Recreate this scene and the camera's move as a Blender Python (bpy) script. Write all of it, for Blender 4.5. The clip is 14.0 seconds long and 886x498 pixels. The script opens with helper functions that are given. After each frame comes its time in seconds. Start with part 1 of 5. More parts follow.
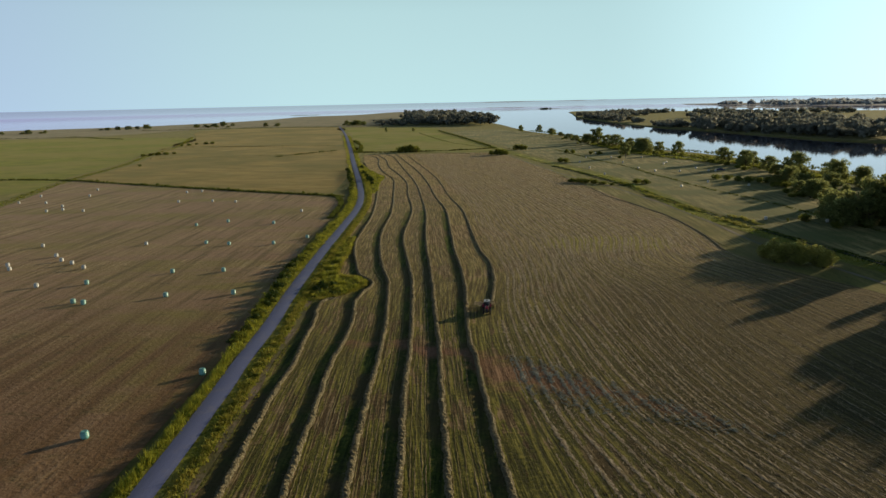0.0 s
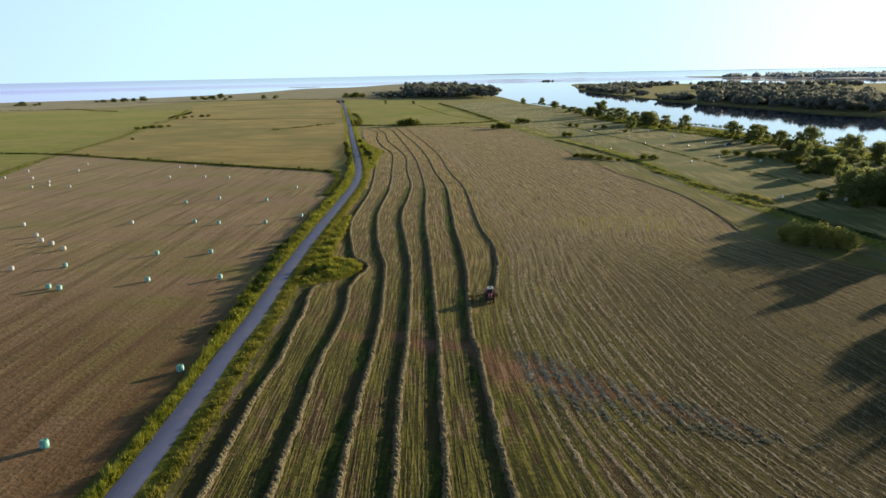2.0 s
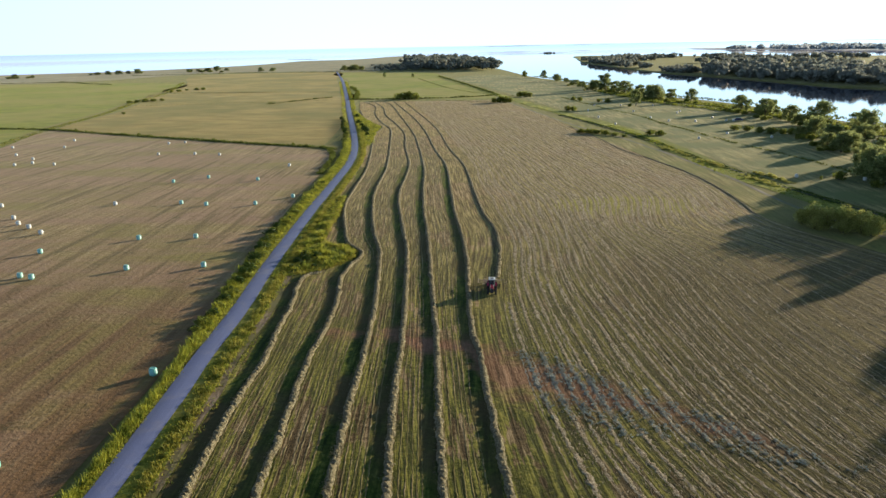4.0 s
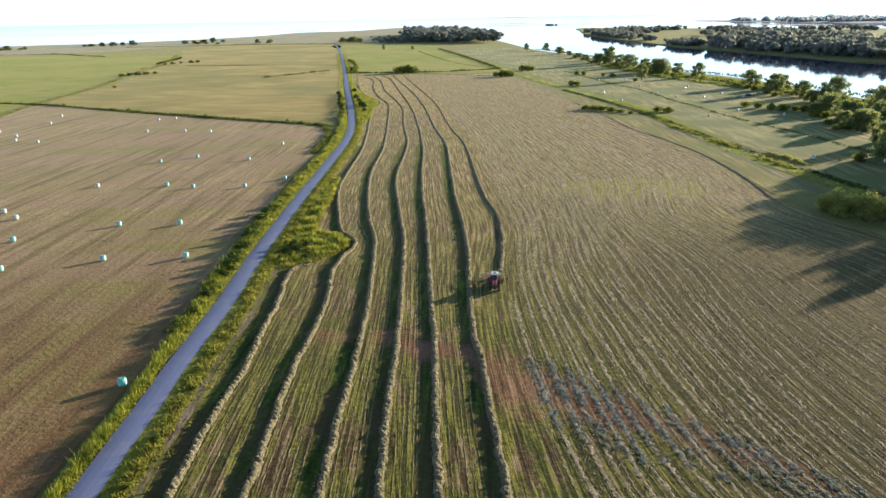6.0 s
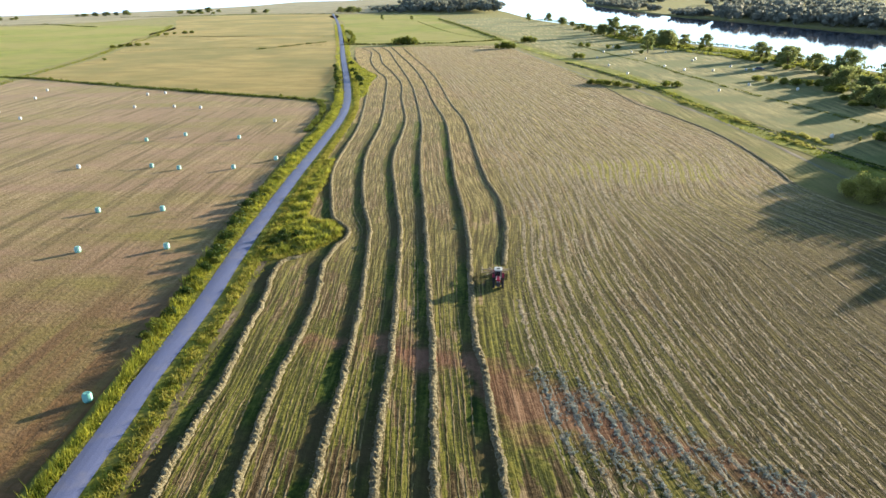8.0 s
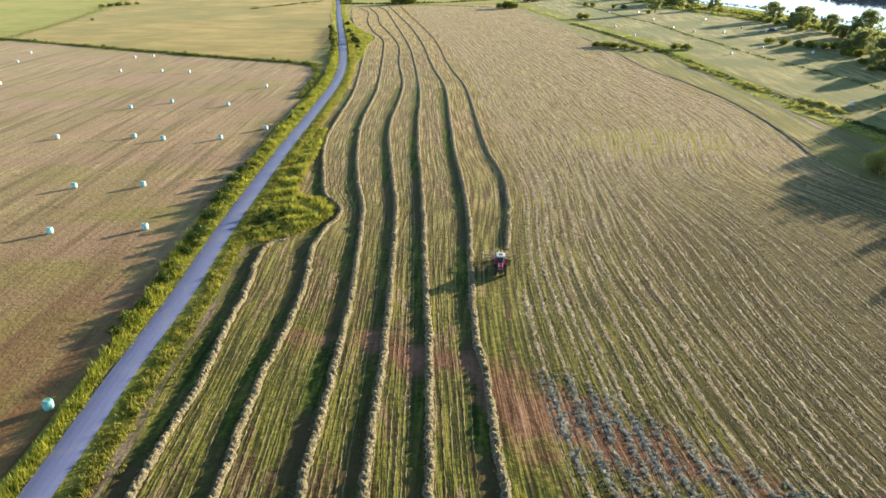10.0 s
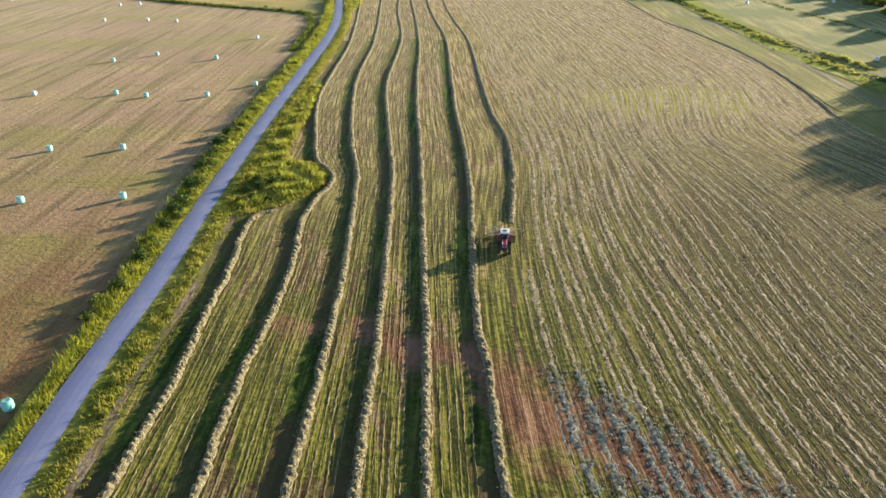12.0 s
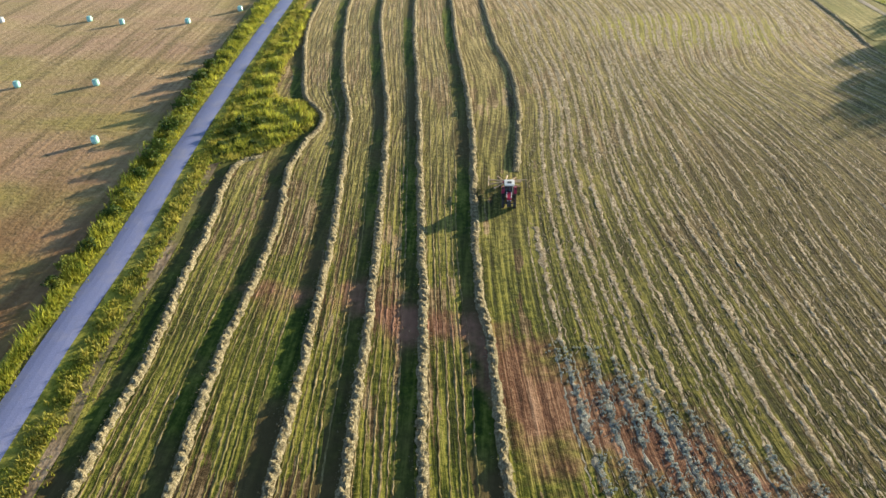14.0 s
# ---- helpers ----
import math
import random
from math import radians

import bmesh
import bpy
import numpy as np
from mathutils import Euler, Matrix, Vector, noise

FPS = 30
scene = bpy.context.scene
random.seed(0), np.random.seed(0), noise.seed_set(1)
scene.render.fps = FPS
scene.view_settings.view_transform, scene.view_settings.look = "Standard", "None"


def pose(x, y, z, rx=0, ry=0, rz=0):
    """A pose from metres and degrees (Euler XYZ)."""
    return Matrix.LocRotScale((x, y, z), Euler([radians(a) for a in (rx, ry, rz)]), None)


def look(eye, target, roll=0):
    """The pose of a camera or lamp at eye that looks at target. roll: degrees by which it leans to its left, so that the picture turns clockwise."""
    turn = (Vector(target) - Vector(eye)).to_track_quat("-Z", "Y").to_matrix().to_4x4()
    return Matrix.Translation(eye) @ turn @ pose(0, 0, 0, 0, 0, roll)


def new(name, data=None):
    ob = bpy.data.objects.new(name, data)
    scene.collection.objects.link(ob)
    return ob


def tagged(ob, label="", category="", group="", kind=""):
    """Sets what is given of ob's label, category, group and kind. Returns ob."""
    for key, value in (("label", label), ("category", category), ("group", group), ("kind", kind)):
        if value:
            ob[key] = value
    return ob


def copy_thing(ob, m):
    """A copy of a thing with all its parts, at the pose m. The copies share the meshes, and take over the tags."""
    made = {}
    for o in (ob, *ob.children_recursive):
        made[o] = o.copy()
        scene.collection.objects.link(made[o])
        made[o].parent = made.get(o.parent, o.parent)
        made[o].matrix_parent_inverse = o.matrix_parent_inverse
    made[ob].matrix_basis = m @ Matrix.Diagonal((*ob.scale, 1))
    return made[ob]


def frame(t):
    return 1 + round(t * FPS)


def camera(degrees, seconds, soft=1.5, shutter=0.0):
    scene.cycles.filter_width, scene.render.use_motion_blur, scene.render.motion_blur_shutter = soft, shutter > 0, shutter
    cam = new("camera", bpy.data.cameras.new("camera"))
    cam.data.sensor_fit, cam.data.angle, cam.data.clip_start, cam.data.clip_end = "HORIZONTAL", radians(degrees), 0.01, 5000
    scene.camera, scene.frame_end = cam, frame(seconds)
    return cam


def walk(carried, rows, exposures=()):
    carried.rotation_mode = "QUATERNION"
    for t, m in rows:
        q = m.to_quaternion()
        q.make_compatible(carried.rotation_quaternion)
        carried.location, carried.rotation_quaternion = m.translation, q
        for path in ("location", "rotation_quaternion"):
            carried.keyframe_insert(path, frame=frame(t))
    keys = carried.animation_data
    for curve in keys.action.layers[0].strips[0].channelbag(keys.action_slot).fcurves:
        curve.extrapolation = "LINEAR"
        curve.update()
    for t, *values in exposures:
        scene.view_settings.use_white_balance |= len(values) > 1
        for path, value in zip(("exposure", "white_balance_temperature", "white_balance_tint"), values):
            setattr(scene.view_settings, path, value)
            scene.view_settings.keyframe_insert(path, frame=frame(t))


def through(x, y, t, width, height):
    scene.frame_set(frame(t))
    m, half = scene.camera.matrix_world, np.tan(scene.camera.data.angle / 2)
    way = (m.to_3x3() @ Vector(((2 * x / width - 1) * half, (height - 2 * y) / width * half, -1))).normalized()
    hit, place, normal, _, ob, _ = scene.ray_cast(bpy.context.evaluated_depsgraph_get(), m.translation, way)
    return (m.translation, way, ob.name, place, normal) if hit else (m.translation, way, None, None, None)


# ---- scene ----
cam = camera(66.1, 14.0, soft=1.5)
PATH = [
    (0, (1.127, -5.515, 48.499), (1.014, -2.978, 47.943), -1.2),
    (0.5, (1.257, -2.716, 48.516), (1.143, -0.185, 47.935), -1.2),
    (1, (1.054, 0.204, 48.227), (0.939, 2.73, 47.622), -1.2),
    (1.5, (0.931, 3.037, 48.053), (0.815, 5.558, 47.424), -1.1),
    (2, (0.737, 5.949, 48.126), (0.621, 8.463, 47.472), -1.1),
    (2.5, (0.798, 8.658, 48.165), (0.681, 11.164, 47.488), -1.1),
    (3, (0.792, 11.441, 48.123), (0.675, 13.941, 47.421), -1.1),
    (5.5, (0.381, 25.271, 48.279), (0.264, 27.736, 47.459), -1.1),
    (6, (0.367, 27.984, 48.403), (0.25, 30.441, 47.558), -1.0),
    (6.5, (0.246, 30.726, 48.467), (0.129, 33.172, 47.597), -1.0),
    (7, (0.118, 33.431, 48.507), (0.001, 35.87, 47.615), -0.9),
    (7.5, (0.055, 36.052, 48.529), (-0.062, 38.483, 47.614), -0.9),
    (8, (0.06, 38.537, 48.624), (-0.057, 40.956, 47.681), -1.0),
    (8.5, (0.046, 40.871, 48.684), (-0.073, 43.277, 47.706), -0.9),
    (9, (0.065, 43.378, 48.636), (-0.053, 45.77, 47.623), -1.0),
    (11.5, (-0.156, 55.102, 48.411), (-0.274, 57.412, 47.223), -0.9),
    (12, (-0.17, 57.378, 48.38), (-0.289, 59.658, 47.137), -0.9),
    (12.5, (-0.14, 59.654, 48.272), (-0.261, 61.897, 46.962), -1.0),
    (13, (-0.181, 62.002, 48.239), (-0.302, 64.204, 46.862), -1.0),
    (13.5, (-0.227, 64.237, 48.22), (-0.347, 66.398, 46.778), -1.0),
    (14, (-0.244, 66.502, 48.195), (-0.365, 68.626, 46.701), -1.1),
]
EXPOSURES = [(0.0, -0.42, 7300, 10), (1.5, 0.0, 7000, 10), (3.0, 0.4, 6650, 10), (5.5, 0.96, 6250, 10), (7.5, 1.27, 6300, 10), (9.0, 1.47, 6500, 10), (14.0, 1.48, 6550, 10)]
walk(cam, [(t, look(eye, target, roll)) for t, eye, target, roll in PATH],
     exposures=EXPOSURES)

# ---- world and sun ----
SUN_AZIMUTH, SUN_HEIGHT = radians(53.5), radians(9.3)
SUN_WAY = Vector((math.sin(SUN_AZIMUTH) * math.cos(SUN_HEIGHT), math.cos(SUN_AZIMUTH) * math.cos(SUN_HEIGHT), math.sin(SUN_HEIGHT)))
world = bpy.data.worlds.new("evening_sky")
scene.world = world
world.use_nodes = True
wn, wl = world.node_tree.nodes, world.node_tree.links
sky = wn.new("ShaderNodeTexSky")
sky.sky_type, sky.sun_disc = "NISHITA", False
sky.sun_elevation, sky.sun_rotation = SUN_HEIGHT, SUN_AZIMUTH
sky.air_density, sky.dust_density, sky.ozone_density = 1.0, 0.6, 2.0
height = wn.new("ShaderNodeSeparateXYZ")
wl.new(wn.new("ShaderNodeTexCoord").outputs["Generated"], height.inputs[0])
thin = wn.new("ShaderNodeValToRGB")
while len(thin.color_ramp.elements) < 5:
    thin.color_ramp.elements.new(0.5)
for e, (at, c) in zip(thin.color_ramp.elements, ((0.0, 0.95), (0.12, 0.85), (0.26, 0.45), (0.42, 0.05), (1.0, 0.01))):
    e.position, e.color = at, (c, c, c, 1)
wl.new(height.outputs[2], thin.inputs[0])
haze = wn.new("ShaderNodeMix")
haze.data_type = "RGBA"
# the haze is whiter towards the sun and bluer away from it
aim = wn.new("ShaderNodeVectorMath")
aim.operation = "DOT_PRODUCT"
aim.inputs[1].default_value = SUN_WAY
glow = wn.new("ShaderNodeMix")
glow.data_type = "RGBA"
glow.inputs[6].default_value, glow.inputs[7].default_value = (14.2, 20.5, 31.0, 1), (17.3, 28.0, 32.5, 1)
wl.new(height.inputs[0].links[0].from_socket, aim.inputs[0])
side = wn.new("ShaderNodeMapRange")
side.interpolation_type = "SMOOTHSTEP"
side.inputs["From Min"].default_value, side.inputs["From Max"].default_value = -0.15, 0.5
wl.new(aim.outputs["Value"], side.inputs[0])
wl.new(side.outputs[0], glow.inputs[0])
# and glows round the sun itself
aureole = wn.new("ShaderNodeMapRange")
aureole.interpolation_type = "SMOOTHSTEP"
aureole.inputs["From Min"].default_value, aureole.inputs["From Max"].default_value = 0.72, 1.0
aureole.inputs["To Min"].default_value, aureole.inputs["To Max"].default_value = 1.0, 1.6
wl.new(aim.outputs["Value"], aureole.inputs[0])
bright = wn.new("ShaderNodeVectorMath")
bright.operation = "SCALE"
wl.new(glow.outputs[2], bright.inputs[0])
wl.new(aureole.outputs[0], bright.inputs["Scale"])
wl.new(bright.outputs[0], haze.inputs[7])
wl.new(thin.outputs[0], haze.inputs[0])
deep = wn.new("ShaderNodeMix")
deep.data_type, deep.blend_type = "RGBA", "MULTIPLY"
deep.inputs[0].default_value = 1.0
deep.inputs[7].default_value = (0.85, 0.88, 1.0, 1)
wl.new(sky.outputs[0], deep.inputs[6])
wl.new(deep.outputs[2], haze.inputs[6])
wl.new(haze.outputs[2], wn["Background"].inputs[0])
wn["Background"].inputs[1].default_value = 0.039
sun = new("sun", bpy.data.lights.new("sun", "SUN"))
sun.data.energy, sun.data.angle, sun.data.color = 5.0, radians(0.5), (1.0, 0.83, 0.59)
sun.matrix_world = look(SUN_WAY * 100, (0, 0, 0))

# ---- materials ----
# the plan of the place below is drawn in units of SPAN metres, and laid out in metres at the end
SPAN = 1.3


def material(name, rough=0.85, metal=0.0):
    m = bpy.data.materials.new(name)
    m.use_nodes = True
    b = m.node_tree.nodes["Principled BSDF"]
    b.inputs["Roughness"].default_value, b.inputs["Metallic"].default_value = rough, metal
    return m, m.node_tree.nodes, m.node_tree.links, b


def noise_node(nodes, links, scale, source=None, detail=4.0, rough=0.55, stretch=None, turn=0.0):
    """A noise of so many waves a metre, on the object's own metres or on a given coordinate."""
    if source is None:
        source = nodes.new("ShaderNodeTexCoord").outputs["Object"]
    if stretch:
        mapping = nodes.new("ShaderNodeMapping")
        mapping.inputs["Scale"].default_value = stretch
        mapping.inputs["Rotation"].default_value = (0, 0, radians(turn))
        links.new(source, mapping.inputs[0])
        source = mapping.outputs[0]
    n = nodes.new("ShaderNodeTexNoise")
    n.inputs["Scale"].default_value, n.inputs["Detail"].default_value, n.inputs["Roughness"].default_value = scale, detail, rough
    links.new(source, n.inputs["Vector"])
    return n.outputs[0]


def ramp(nodes, links, value, stops):
    r = nodes.new("ShaderNodeValToRGB")
    while len(r.color_ramp.elements) < len(stops):
        r.color_ramp.elements.new(0.5)
    for e, (at, c) in zip(r.color_ramp.elements, stops):
        e.position, e.color = at, (*c, 1) if len(c) == 3 else c
    links.new(value, r.inputs[0])
    return r.outputs[0]


def blend(nodes, links, factor, a, b):
    x = nodes.new("ShaderNodeMix")
    x.data_type = "RGBA"
    for slot, v in ((0, factor), (6, a), (7, b)):
        if isinstance(v, (int, float)):
            x.inputs[slot].default_value = v
        elif isinstance(v, tuple):
            x.inputs[slot].default_value = (*v, 1)
        else:
            links.new(v, x.inputs[slot])
    return x.outputs[2]


def calc(nodes, links, how, a, b=0.0, clamp=False):
    x = nodes.new("ShaderNodeMath")
    x.operation, x.use_clamp = how, clamp
    for slot, v in ((0, a), (1, b)):
        if isinstance(v, (int, float)):
            x.inputs[slot].default_value = v
        else:
            links.new(v, x.inputs[slot])
    return x.outputs[0]


def relief(nodes, links, bsdf, height, distance, strength=1.0):
    bump = nodes.new("ShaderNodeBump")
    bump.inputs["Distance"].default_value, bump.inputs["Strength"].default_value = distance * SPAN, strength
    links.new(height, bump.inputs["Height"])
    links.new(bump.outputs[0], bsdf.inputs["Normal"])


def fuzz(bsdf, tint, weight):
    """The soft sheen of standing stalks, which shows at flat angles."""
    bsdf.inputs["Specular IOR Level"].default_value, bsdf.inputs["Roughness"].default_value = 0.08, 0.9
    bsdf.inputs["Sheen Weight"].default_value, bsdf.inputs["Sheen Roughness"].default_value = weight, 0.4
    bsdf.inputs["Sheen Tint"].default_value = (*tint, 1)


def field_material(name, dark, mid, light, patch, stretch, turn, patch_scale=0.02, grain=0.08, rust=False, sharp=0.14, share=0.65, wet=False):
    """Stubble or grass in long streaks, with large patches of another colour."""
    m, n, l, b = material(name, 0.95)
    streak = noise_node(n, l, 1.0, stretch=stretch, turn=turn, detail=5, rough=0.65)
    fine = noise_node(n, l, 1.6, detail=3, rough=0.7)
    large = noise_node(n, l, patch_scale, detail=4, rough=0.6)
    both = calc(n, l, "ADD", calc(n, l, "MULTIPLY", streak, share), calc(n, l, "MULTIPLY", fine, 1 - share))
    c = ramp(n, l, both, [(0.5 - sharp, dark), (0.5, mid), (0.5 + sharp, light)])
    c = blend(n, l, ramp(n, l, large, [(0.42, (0, 0, 0)), (0.58, (0.95, 0.95, 0.95))]), c, blend(n, l, both, tuple(0.5 * v for v in patch), tuple(1.5 * v for v in patch)))
    if rust:
        spots = noise_node(n, l, 0.035, stretch=(0.5, 1.6, 1), turn=8, detail=4, rough=0.65)
        c = blend(n, l, ramp(n, l, spots, [(0.42, (0, 0, 0)), (0.58, (0.75, 0.75, 0.75))]), c, blend(n, l, both, (0.17, 0.08, 0.045), (0.58, 0.36, 0.235)))
        tread = noise_node(n, l, 1.0, stretch=(0.35, 0.02, 1), turn=-4, detail=4, rough=0.6)
        c = blend(n, l, ramp(n, l, tread, [(0.52, (0, 0, 0)), (0.62, (0.75, 0.75, 0.75))]), c, blend(n, l, both, (0.05, 0.038, 0.01), (0.3, 0.2, 0.075)))
        sep = n.new("ShaderNodeSeparateXYZ")
        l.new(n.new("ShaderNodeTexCoord").outputs["Object"], sep.inputs[0])
        brown = calc(n, l, "SUBTRACT", calc(n, l, "ADD", 96.0, calc(n, l, "MULTIPLY", spots, 50.0)), sep.outputs[1])
        c = blend(n, l, calc(n, l, "MULTIPLY", calc(n, l, "DIVIDE", brown, 22.0, True), ramp(n, l, tread, [(0.38, (0.25, 0.25, 0.25)), (0.56, (0.8, 0.8, 0.8))])), c, blend(n, l, both, (0.03, 0.012, 0.005), (0.4, 0.215, 0.1)))
        dots = noise_node(n, l, 0.22, stretch=(1.0, 2.2, 1), turn=12, detail=5, rough=0.7)
        c = blend(n, l, ramp(n, l, dots, [(0.55, (0, 0, 0)), (0.7, (0.6, 0.6, 0.6))]), c, (0.085, 0.08, 0.02))
    if wet:
        where = n.new("ShaderNodeTexCoord").outputs["Object"]
        at = n.new("ShaderNodeSeparateXYZ")
        l.new(where, at.inputs[0])
        low = hollow(n, l, at, noise_node(n, l, 0.2, where, detail=5, rough=0.65))
        c = blend(n, l, low, c, blend(n, l, both, (0.11, 0.042, 0.03), (0.5, 0.265, 0.185)))
    l.new(c, b.inputs["Base Color"])
    fuzz(b, tuple(min(1.0, 2.2 * v / max(light)) * 0.45 for v in light), 0.16)
    relief(n, l, b, both, grain)
    return m


def leaf_material(name, dark, light, through=0.35):
    m, n, l, b = material(name, 0.6)
    tint = n.new("ShaderNodeNewGeometry").outputs["Random Per Island"]
    own = n.new("ShaderNodeObjectInfo").outputs["Random"]
    drift = ramp(n, l, noise_node(n, l, 0.55, detail=3, rough=0.6), [(0.32, (0, 0, 0)), (0.68, (1, 1, 1))])
    mixed = calc(n, l, "ADD", calc(n, l, "MULTIPLY", tint, 0.3), calc(n, l, "MULTIPLY", own, 0.15))
    c = ramp(n, l, calc(n, l, "ADD", mixed, calc(n, l, "MULTIPLY", drift, 0.55)), [(0.1, dark), (0.9, light)])
    l.new(c, b.inputs["Base Color"])
    b.inputs["Specular IOR Level"].default_value = 0.2
    t = n.new("ShaderNodeBsdfTranslucent")
    l.new(c, t.inputs[0])
    x = n.new("ShaderNodeMixShader")
    x.inputs[0].default_value = through
    l.new(b.outputs[0], x.inputs[1])
    l.new(t.outputs[0], x.inputs[2])
    l.new(x.outputs[0], n["Material Output"].inputs[0])
    return m


def paint_material(name, colour, rough=0.4, metal=0.0, dirt=0.25, scale=6.0):
    m, n, l, b = material(name, rough, metal)
    spots = ramp(n, l, noise_node(n, l, scale, detail=5), [(0.4, (0, 0, 0)), (0.75, (dirt, dirt, dirt))])
    l.new(blend(n, l, spots, colour, (0.16, 0.12, 0.08)), b.inputs["Base Color"])
    return m


def hollow(n, l, sep, wob):
    """1 inside the wet hollow: a narrow band across the windrows, and a wedge that runs out to the east; wob frays its edge."""
    x, y = sep.outputs[0], sep.outputs[1]
    east = calc(n, l, "MAXIMUM", x, 0.0)

    def line(at, slope, of=x):
        return calc(n, l, "SUBTRACT", at, calc(n, l, "MULTIPLY", of, slope))
    fray = calc(n, l, "MULTIPLY", calc(n, l, "SUBTRACT", wob, 0.5), 19.0)
    top = calc(n, l, "MINIMUM", line(98.3, 0.88, east), line(95.0, 0.45))
    low = calc(n, l, "MAXIMUM", line(79.5, 0.33), calc(n, l, "SUBTRACT", line(87.5, 0.45), calc(n, l, "MULTIPLY", east, 2.2)))
    inside = calc(n, l, "ADD", calc(n, l, "MINIMUM", calc(n, l, "SUBTRACT", top, y), calc(n, l, "SUBTRACT", y, low)), fray)
    return ramp(n, l, calc(n, l, "DIVIDE", inside, 5.0), [(0.0, (0, 0, 0)), (0.9, (0.85, 0.85, 0.85))])


def hay_field_material():
    """Mown hay land: streaks along the mowing (the u axis runs across it), red-brown and blue-grey weeds where the ground lies low."""
    m, n, l, b = material("hay_stubble", 0.95)
    uv = n.new("ShaderNodeUVMap").outputs[0]
    where = n.new("ShaderNodeTexCoord").outputs["Object"]
    lines = noise_node(n, l, 1.0, uv, stretch=(2.2, 0.09, 1), detail=4, rough=0.65)
    broad = noise_node(n, l, 1.0, uv, stretch=(0.75, 0.09, 1), detail=5, rough=0.7)
    fine = noise_node(n, l, 1.7, where, detail=5, rough=0.8)
    sum_ = calc(n, l, "ADD", calc(n, l, "MULTIPLY", lines, 0.64), calc(n, l, "MULTIPLY", fine, 0.36))
    straw = ramp(n, l, sum_, [(0.42, (0.018, 0.012, 0.005)), (0.5, (0.098, 0.068, 0.032)), (0.575, (0.37, 0.275, 0.155))])
    green = ramp(n, l, sum_, [(0.42, (0.01, 0.024, 0.003)), (0.5, (0.064, 0.086, 0.008)), (0.57, (0.27, 0.26, 0.045))])
    lush = noise_node(n, l, 0.03, where, detail=5, rough=0.65)
    g = calc(n, l, "ADD", calc(n, l, "MULTIPLY", broad, 1.1), calc(n, l, "MULTIPLY", lush, 1.7))
    across = n.new("ShaderNodeSeparateXYZ")
    l.new(uv, across.inputs[0])
    raked = calc(n, l, "LESS_THAN", across.outputs[0], 36.0)
    g = calc(n, l, "ADD", g, calc(n, l, "MULTIPLY", raked, -0.03))
    sep = n.new("ShaderNodeSeparateXYZ")
    l.new(where, sep.inputs[0])
    g = calc(n, l, "ADD", g, calc(n, l, "MULTIPLY", calc(n, l, "DIVIDE", calc(n, l, "SUBTRACT", 185.0, sep.outputs[1]), 50.0, True), 0.05))
    c = blend(n, l, ramp(n, l, calc(n, l, "SUBTRACT", g, 0.32), [(0.97, (0, 0, 0)), (1.12, (0.95, 0.95, 0.95))]), straw, green)
    # farther north the stubble is drier and paler
    dry = calc(n, l, "DIVIDE", calc(n, l, "SUBTRACT", calc(n, l, "ADD", sep.outputs[1], calc(n, l, "MULTIPLY", lush, 60.0)), 128.0), 60.0, True)
    c = blend(n, l, calc(n, l, "MULTIPLY", dry, 0.5), c, ramp(n, l, sum_, [(0.41, (0.06, 0.045, 0.018)), (0.5, (0.21, 0.16, 0.075)), (0.58, (0.48, 0.375, 0.21))]))
    # a lush, greener corner where the mowing bends
    gx = calc(n, l, "DIVIDE", calc(n, l, "SUBTRACT", sep.outputs[0], 36.0), 25.0)
    gy = calc(n, l, "DIVIDE", calc(n, l, "SUBTRACT", sep.outputs[1], 171.0), 15.0)
    far = calc(n, l, "ADD", calc(n, l, "MULTIPLY", gx, gx), calc(n, l, "MULTIPLY", gy, gy))
    far = calc(n, l, "ADD", far, calc(n, l, "MULTIPLY", lush, 0.9))
    spot = ramp(n, l, far, [(0.75, (1, 1, 1)), (1.4, (0, 0, 0))])
    c = blend(n, l, calc(n, l, "MULTIPLY", spot, ramp(n, l, broad, [(0.4, (0.4, 0.4, 0.4)), (0.52, (1, 1, 1))])), c, ramp(n, l, sum_, [(0.4, (0.05, 0.06, 0.008)), (0.6, (0.38, 0.37, 0.06))]))
    # the east side towards the trees is darker and greener, with less dry hay
    east_dark = calc(n, l, "DIVIDE", calc(n, l, "SUBTRACT", calc(n, l, "ADD", sep.outputs[0], calc(n, l, "MULTIPLY", lush, 24.0)), 15.0), 26.0, True)
    east_dark = calc(n, l, "MULTIPLY", east_dark, calc(n, l, "DIVIDE", calc(n, l, "SUBTRACT", 152.0, sep.outputs[1]), 30.0, True))
    c = blend(n, l, calc(n, l, "MULTIPLY", east_dark, 0.95), c, ramp(n, l, sum_, [(0.41, (0.005, 0.008, 0.002)), (0.5, (0.026, 0.028, 0.004)), (0.59, (0.1, 0.086, 0.02))]))
    # a low, wet hollow with reddish ground that narrows to the east
    wob = noise_node(n, l, 0.2, where, detail=5, rough=0.65)
    wet = hollow(n, l, sep, wob)
    c = blend(n, l, wet, c, ramp(n, l, sum_, [(0.38, (0.05, 0.02, 0.014)), (0.5, (0.18, 0.078, 0.053)), (0.62, (0.42, 0.23, 0.16))]))
    l.new(c, b.inputs["Base Color"])
    fuzz(b, (0.9, 0.7, 0.42), 0.24)
    relief(n, l, b, sum_, 0.4)
    return m


